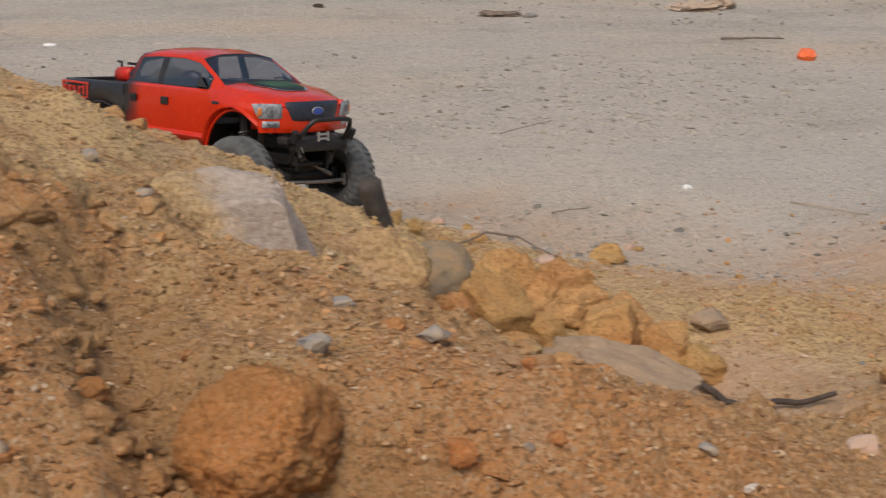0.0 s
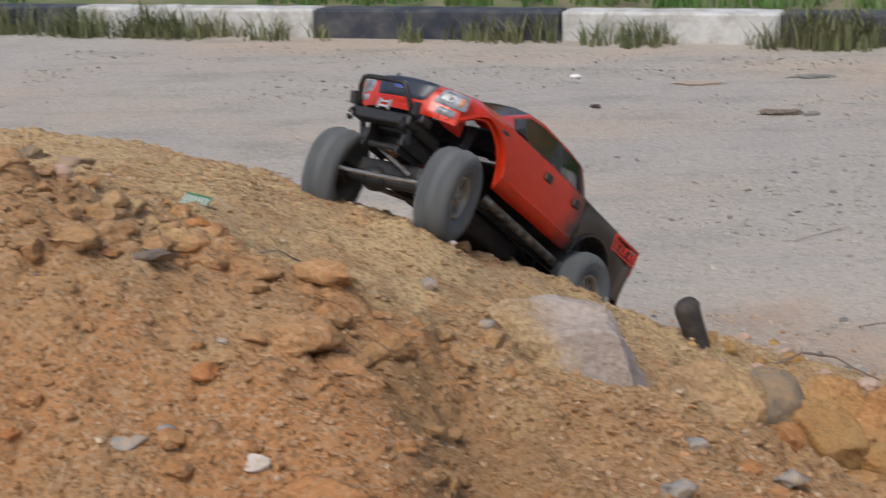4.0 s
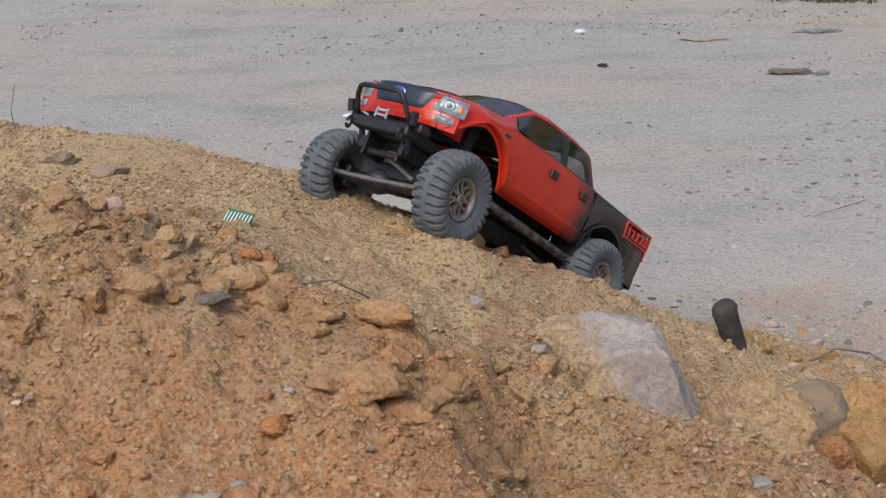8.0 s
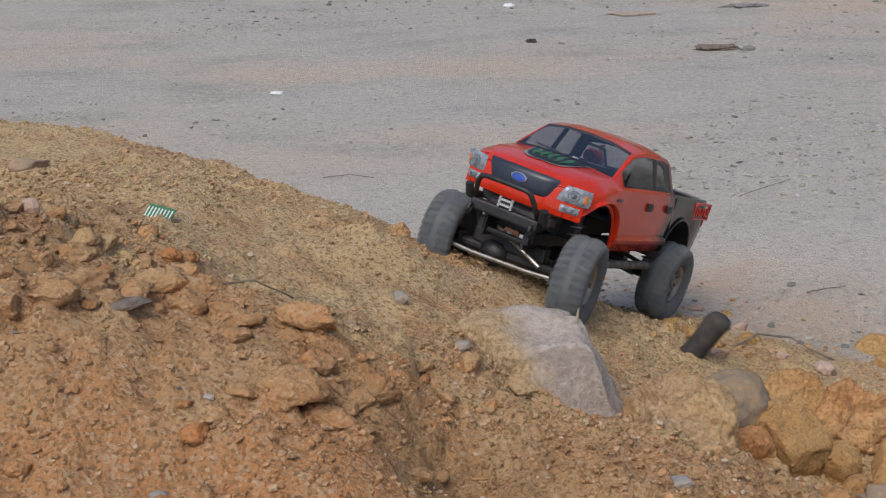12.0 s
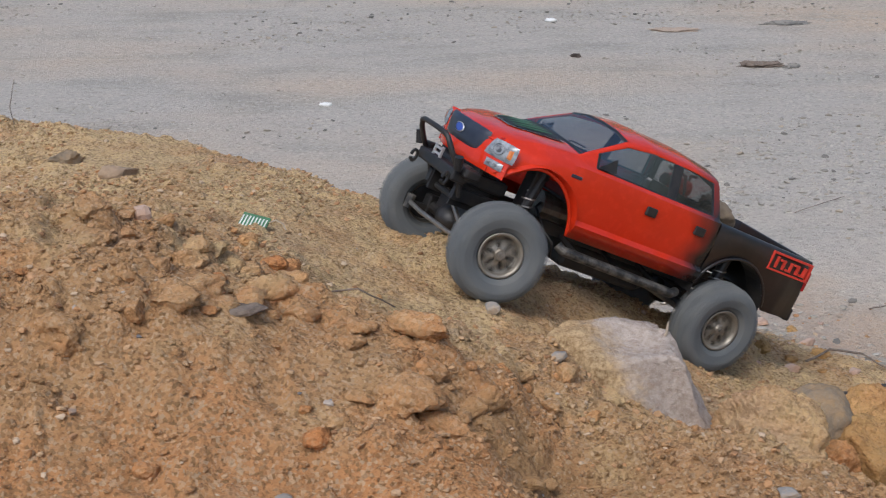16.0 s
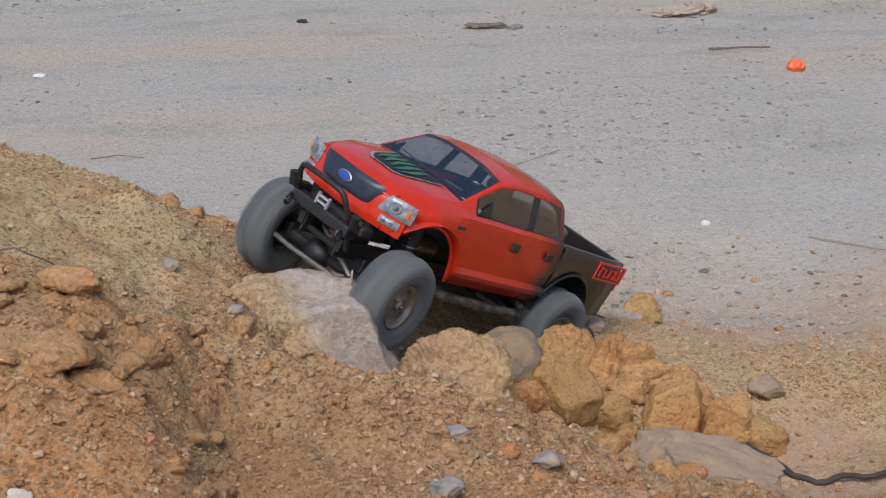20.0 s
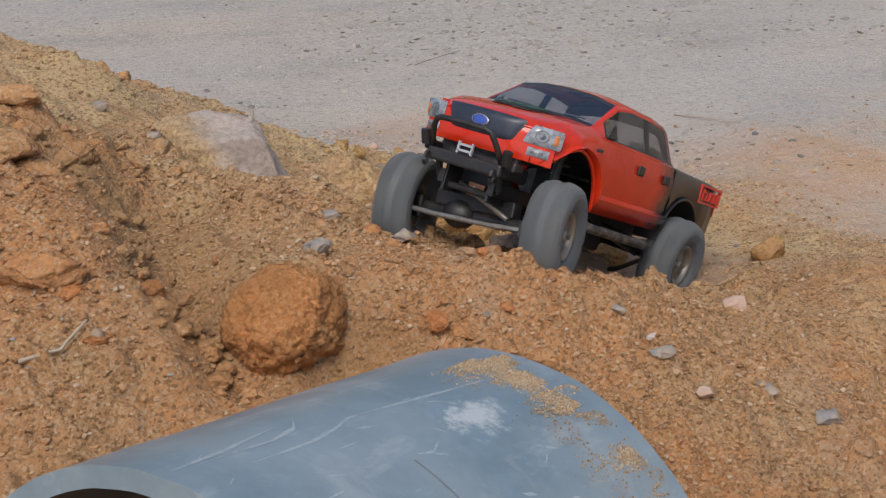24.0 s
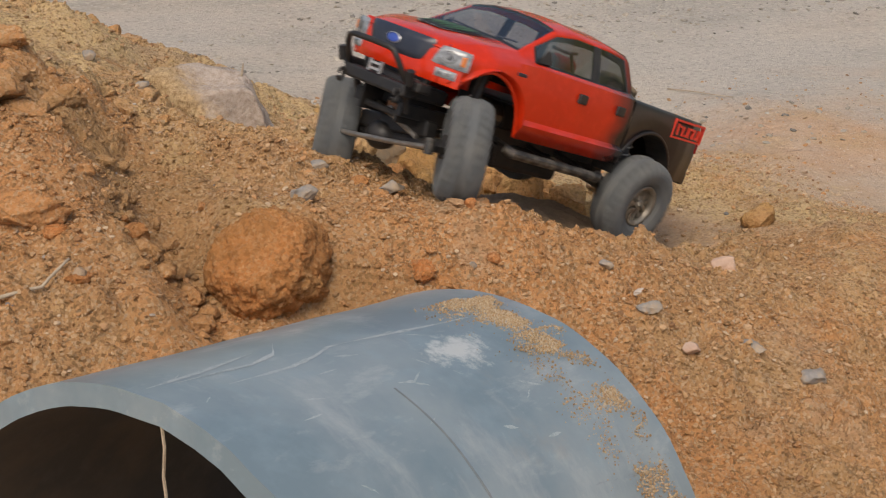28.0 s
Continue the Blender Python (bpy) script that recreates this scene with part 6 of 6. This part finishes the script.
def build_wheel(side):
    """A wheel whose outer face looks to +y (side 1) or -y."""
    wheel = new("wheel")
    wheel.parent = truck
    part("tyre", tyre_mesh(), M_RUBBER, wheel, "dusty black lugged tyre")
    o = side
    rim = part("rim", lathe([(0.0262, -0.0120 * o), (0.0245, -0.010 * o), (0.0232, 0.0 * o), (0.0240, 0.009 * o), (0.0262, 0.0135 * o), (0.0281, 0.0152 * o), (0.0279, 0.0172 * o), (0.0256, 0.0170 * o), (0.0236, 0.0145 * o), (0.0226, 0.0110 * o)], 48), M_RIM, wheel, "worn bronze beadlock rim", smooth=True)
    part("rim_disc", lathe([(0.0232, 0.002 * o), (0.015, 0.001 * o), (0.0, 0.001 * o)], 32), M_BLACK, rim)
    # six spokes, each split into two arms that meet at the hub
    for k in range(6):
        for lean in (-0.25, 0.25):
            a = 2 * math.pi * k / 6
            bm = bmesh.new()
            rings = []
            for r, w, y, turn in ((0.0060, 0.0026, 0.0130, 0.25), (0.0125, 0.0026, 0.0108, 0.6), (0.0185, 0.0026, 0.0100, 1.0), (0.0236, 0.0036, 0.0118, 1.45)):
                th = a + lean * turn
                d, t = Vector((math.sin(th), 0, math.cos(th))), Vector((math.cos(th), 0, -math.sin(th)))
                rings.append([bm.verts.new(d * r + t * e * w + Vector((0, (y + h) * o, 0))) for e, h in ((-1, -0.0035), (-0.7, 0.0), (0.7, 0.0), (1, -0.0035))])
            for p, q in zip(rings, rings[1:]):
                for m in range(4):
                    bm.faces.new((p[m], p[(m + 1) % 4], q[(m + 1) % 4], q[m]))
            bmesh.ops.recalc_face_normals(bm, faces=bm.faces)
            part("spoke", bm, M_RIM, rim)
    part("hub_cap", lathe([(0.0074, 0.004 * o), (0.0074, 0.0136 * o), (0.0056, 0.0156 * o), (0.0, 0.0156 * o)], 18), M_RIM, rim)
    part("hub_nut", lathe([(0.0032, 0.0152 * o), (0.0032, 0.0200 * o), (0.0, 0.0200 * o)], 6), M_STEEL, rim)
    for k in range(12):
        a = 2 * math.pi * (k + 0.5) / 12
        part("bolt", lathe([(0.0011, 0.0168 * o), (0.0011, 0.0184 * o), (0.0, 0.0184 * o)], 6), M_STEEL, rim).location = (0.0268 * math.sin(a), 0, 0.0268 * math.cos(a))
    return wheel


truck = tagged(new("toy_truck"), "red remote-controlled pickup truck with big dusty tyres", "toy truck")
body = build_body()
build_front(body)
build_bed(body)
build_chassis()
front_axle, rear_axle = build_axle(True), build_axle(False)
wheels = [build_wheel(1), build_wheel(-1), build_wheel(1), build_wheel(-1)]

# ---- movement ----
# seconds, place, turn about x, y and z
TRUCK = [
    (0, 0.080, 2.310, 0.139, -7.7, -5.3, -46.8),
    (0.5, -0.005, 2.371, 0.145, -1.3, -4.8, -50.2),
    (1, -0.097, 2.491, 0.096, -7.4, -5.0, -43.7),
    (1.5, -0.035, 2.425, 0.110, -10.3, -6.1, -47.3),
    (2, 0.075, 2.376, 0.134, -16.2, -12.1, -82.7),
    (2.5, 0.058, 2.236, 0.191, -12.7, -22.4, -94.4),
    (3, 0.072, 2.172, 0.236, -11.1, -30.5, -100.0),
    (3.5, 0.017, 2.064, 0.284, 0.3, -37.0, -129.3),
    (4, 0.017, 2.027, 0.295, -3.3, -37.7, -123.2),
    (4.5, -0.010, 2.024, 0.299, 1.2, -37.9, -128.6),
    (6.5, -0.020, 2.012, 0.305, -5.2, -36.6, -125.0),
    (7, -0.020, 2.032, 0.302, -3.8, -35.4, -124.9),
    (7.5, -0.023, 2.012, 0.304, -3.9, -35.5, -125.0),
    (8, -0.022, 2.011, 0.306, -2.5, -35.4, -125.6),
    (8.5, 0.152, 2.138, 0.206, 3.8, -24.9, -127.5),
    (9, 0.158, 2.149, 0.197, 1.7, -23.1, -127.0),
    (9.5, 0.155, 2.136, 0.199, 1.6, -23.1, -126.1),
    (10, 0.156, 2.130, 0.199, 2.4, -22.8, -125.1),
    (10.5, 0.168, 2.135, 0.197, 4.5, -21.9, -125.0),
    (11, 0.307, 2.241, 0.148, 1.0, -19.7, -116.4),
    (11.5, 0.264, 2.169, 0.181, -6.5, -18.8, -114.8),
    (13.5, 0.136, 1.934, 0.311, -14.8, -22.2, -133.8),
    (14, 0.122, 1.923, 0.309, -10.0, -24.1, -143.2),
    (14.5, 0.117, 1.903, 0.312, -6.7, -26.6, -151.7),
    (15, 0.116, 1.880, 0.318, -6.8, -26.5, -149.7),
    (15.5, 0.114, 1.863, 0.322, -6.1, -26.7, -149.4),
    (16, 0.115, 1.867, 0.318, -4.0, -27.1, -150.1),
    (16.5, 0.115, 1.862, 0.319, -5.2, -26.9, -149.6),
    (17, 0.116, 1.853, 0.317, -2.2, -27.4, -150.2),
    (17.5, 0.117, 1.867, 0.314, -2.5, -27.4, -150.1),
    (18, 0.116, 1.867, 0.313, -2.7, -27.4, -149.4),
    (18.5, 0.153, 1.867, 0.304, -4.8, -27.0, -145.8),
    (19, 0.363, 1.877, 0.203, -19.7, -25.5, -132.3),
    (19.5, 0.316, 1.821, 0.231, -17.9, -25.9, -131.1),
    (20, 0.313, 1.846, 0.226, -17.6, -25.4, -134.4),
    (20.5, 0.328, 1.779, 0.232, -16.6, -24.9, -124.6),
    (21, 0.435, 1.737, 0.230, -33.9, 0.3, -88.8),
    (21.5, 0.506, 1.581, 0.216, -16.3, -9.8, -81.4),
    (22, 0.593, 1.549, 0.171, -24.2, -15.9, -92.3),
    (22.5, 0.624, 1.457, 0.180, -20.2, -19.2, -101.6),
    (24.5, 0.571, 1.400, 0.217, -0.4, -25.7, -136.1),
    (25, 0.574, 1.399, 0.215, 1.5, -26.3, -135.6),
    (25.5, 0.579, 1.397, 0.217, -2.6, -26.0, -134.4),
    (26, 0.594, 1.392, 0.204, -1.2, -26.2, -134.4),
    (26.5, 0.597, 1.406, 0.201, -1.7, -26.0, -134.7),
    (27, 0.702, 1.465, 0.153, -3.7, -19.4, -128.3),
    (27.5, 0.643, 1.404, 0.201, -2.0, -25.8, -131.5),
    (28, 0.525, 1.409, 0.257, -4.2, -22.4, -141.9),
]
# seconds and the rise of the four hubs over their rest: front left, front right, rear left, rear right
SPRINGS = [
    (0, 0.000, 0.008, -0.000, 0.000),
    (0.5, 0.000, 0.004, -0.000, 0.000),
    (1, -0.000, 0.000, -0.000, 0.000),
    (1.5, -0.000, 0.000, -0.000, 0.000),
    (2, 0.004, 0.000, 0.000, -0.000),
    (2.5, -0.001, 0.003, -0.011, -0.006),
    (3, -0.014, -0.008, 0.000, -0.000),
    (3.5, -0.000, -0.010, 0.009, -0.014),
    (4, -0.007, -0.011, 0.004, -0.025),
    (4.5, -0.005, -0.011, 0.005, -0.028),
    (6.5, 0.002, -0.013, 0.011, -0.037),
    (7, 0.004, -0.014, 0.013, -0.039),
    (7.5, 0.003, -0.011, 0.012, -0.027),
    (8, 0.002, -0.007, 0.011, -0.014),
    (8.5, 0.001, -0.008, 0.010, -0.016),
    (9, 0.001, -0.010, 0.008, -0.018),
    (9.5, 0.001, -0.009, 0.004, -0.014),
    (10, 0.001, -0.008, 0.000, -0.010),
    (10.5, 0.002, -0.007, -0.004, -0.006),
    (11, 0.002, -0.006, -0.007, -0.002),
    (11.5, 0.001, -0.007, -0.006, -0.004),
    (13.5, -0.002, -0.007, -0.001, -0.012),
    (14, -0.003, -0.008, 0.001, -0.014),
    (14.5, -0.003, -0.009, -0.000, -0.011),
    (15, -0.004, -0.009, -0.001, -0.008),
    (15.5, -0.004, -0.010, -0.001, -0.005),
    (16, -0.005, -0.011, -0.002, -0.001),
    (16.5, -0.005, -0.010, -0.002, 0.003),
    (17, -0.005, -0.010, -0.002, 0.007),
    (17.5, -0.006, -0.009, -0.002, 0.011),
    (18, -0.006, -0.008, -0.003, 0.015),
    (18.5, -0.006, -0.005, -0.001, 0.016),
    (19, -0.006, -0.002, 0.001, 0.016),
    (19.5, -0.001, -0.004, 0.004, 0.002),
    (20, 0.005, -0.006, 0.007, -0.013),
    (20.5, -0.007, -0.001, -0.005, -0.039),
    (21, -0.019, 0.003, -0.017, -0.066),
    (21.5, 0.007, -0.001, -0.034, -0.036),
    (22, 0.013, -0.015, -0.020, -0.035),
    (22.5, 0.002, -0.014, 0.000, -0.000),
    (24.5, 0.007, -0.010, 0.008, 0.021),
    (25, 0.009, -0.009, 0.010, 0.026),
    (25.5, 0.008, -0.009, 0.012, 0.026),
    (26, 0.008, -0.008, 0.014, 0.026),
    (26.5, 0.005, -0.000, 0.014, 0.017),
    (27, 0.001, 0.007, 0.013, 0.009),
    (27.5, 0.007, -0.006, 0.006, 0.017),
    (28, 0.013, -0.019, -0.000, 0.026),
]
STEER = [(0, 6), (1, 6), (1.5, 5), (2, 7), (2.5, -34), (2.6, -32), (3, -31), (3.5, 6), (4, 19), (4.5, -6), (6.5, 35), (7, 37), (7.5, 7), (8, 3), (8.5, 11), (9, 11), (10, 9), (10.5, 10), (11, 8), (11.5, 12), (13.5, -2), (14, -7), (14.5, 8), (15, 12), (15.5, -10), (16, -13), (16.5, 0), (17, -17), (18, -19), (19, -17), (20, 7), (20.5, 30), (21, 2), (21.5, -40), (22, -33), (22.5, -30), (24.5, 25), (25, 30), (25.5, 16), (26, -18), (26.5, -21), (27, -16), (27.5, 2), (28, 46)]
# seconds and wheel speed in degrees a second
SPIN = [(0, 500), (2.6, 600), (3.0, 2200), (7.1, 2200), (7.4, 300), (7.8, 0), (8.1, 0), (8.3, -900), (9.4, -700), (9.8, 0), (10.3, 100), (10.8, -200), (11.3, -200), (12, 600), (13.3, 2300), (15.6, 2300), (16.3, 1500), (16.8, 0), (18.4, 0), (18.8, -500), (19.1, 200), (19.5, 2200), (21.1, 2200), (21.5, 900), (22, 500), (22.5, 150), (23.2, 1500), (25.1, 2200), (25.6, 500), (26, 0), (26.8, 0), (27, 500), (27.4, 2000), (28, 1100)]


def motions():
    walk(truck, [(t, pose(x, y, z, rx, ry, rz)) for t, x, y, z, rx, ry, rz in TRUCK])
    rise = [[r[1 + k] for r in SPRINGS] for k in range(4)]
    when = [r[0] for r in SPRINGS]
    for axle, a, hx in ((front_axle, 0, HUB_X[0]), (rear_axle, 2, HUB_X[1])):
        rows = []
        for t in np.arange(0, 28.01, 0.25):
            l, r = np.interp(t, when, rise[a]), np.interp(t, when, rise[a + 1])
            rows.append((float(t), pose(hx, 0, HUB_Z + (l + r) / 2, math.degrees(math.atan2(l - r, 2 * HUB_Y)), 0, 0)))
        walk(axle, rows)
    for k, wheel in enumerate(wheels):
        side = 1 if k % 2 == 0 else -1
        a = 0 if k < 2 else 2
        angle, rows = 37.0 * k, []
        for f in range(0, 28 * FPS + 1):
            t = f / FPS
            l, r = np.interp(t, when, rise[a]), np.interp(t, when, rise[a + 1])
            lean = math.atan2(l - r, 2 * HUB_Y)
            steer = np.interp(t, [s[0] for s in STEER], [s[1] for s in STEER]) if k < 2 else 0.0
            angle += float(np.interp(t, [s[0] for s in SPIN], [s[1] for s in SPIN])) / FPS
            m = pose(HUB_X[k // 2], side * HUB_Y, HUB_Z + (l if side > 0 else r)) @ pose(0, 0, 0, math.degrees(lean), 0, 0) @ pose(0, 0, 0, 0, 0, steer) @ pose(0, 0, 0, 0, angle % 360, 0)
            rows.append((t, m))
        walk(wheel, rows)
    # the stick is dragged aside as the truck drives over it
    walk(stick, [(0, pose(0, 0, 0)), (22.0, pose(0, 0, 0)), (22.5, pose(-0.10, 0.03, 0.012)), (28, pose(-0.10, 0.03, 0.012))])
    up = pose(0.344, 1.980, at(0.344, 1.980) + 0.002, 9, 0, 0)
    down = pose(0.49, 1.92, at(0.49, 1.92) - 0.004, 0, 86, -20)
    walk(stump, [(0, up), (11.4, up), (11.9, pose(0.37, 1.965, at(0.37, 1.965), 0, 40, -10)), (12.6, down), (28, down)])


motions()
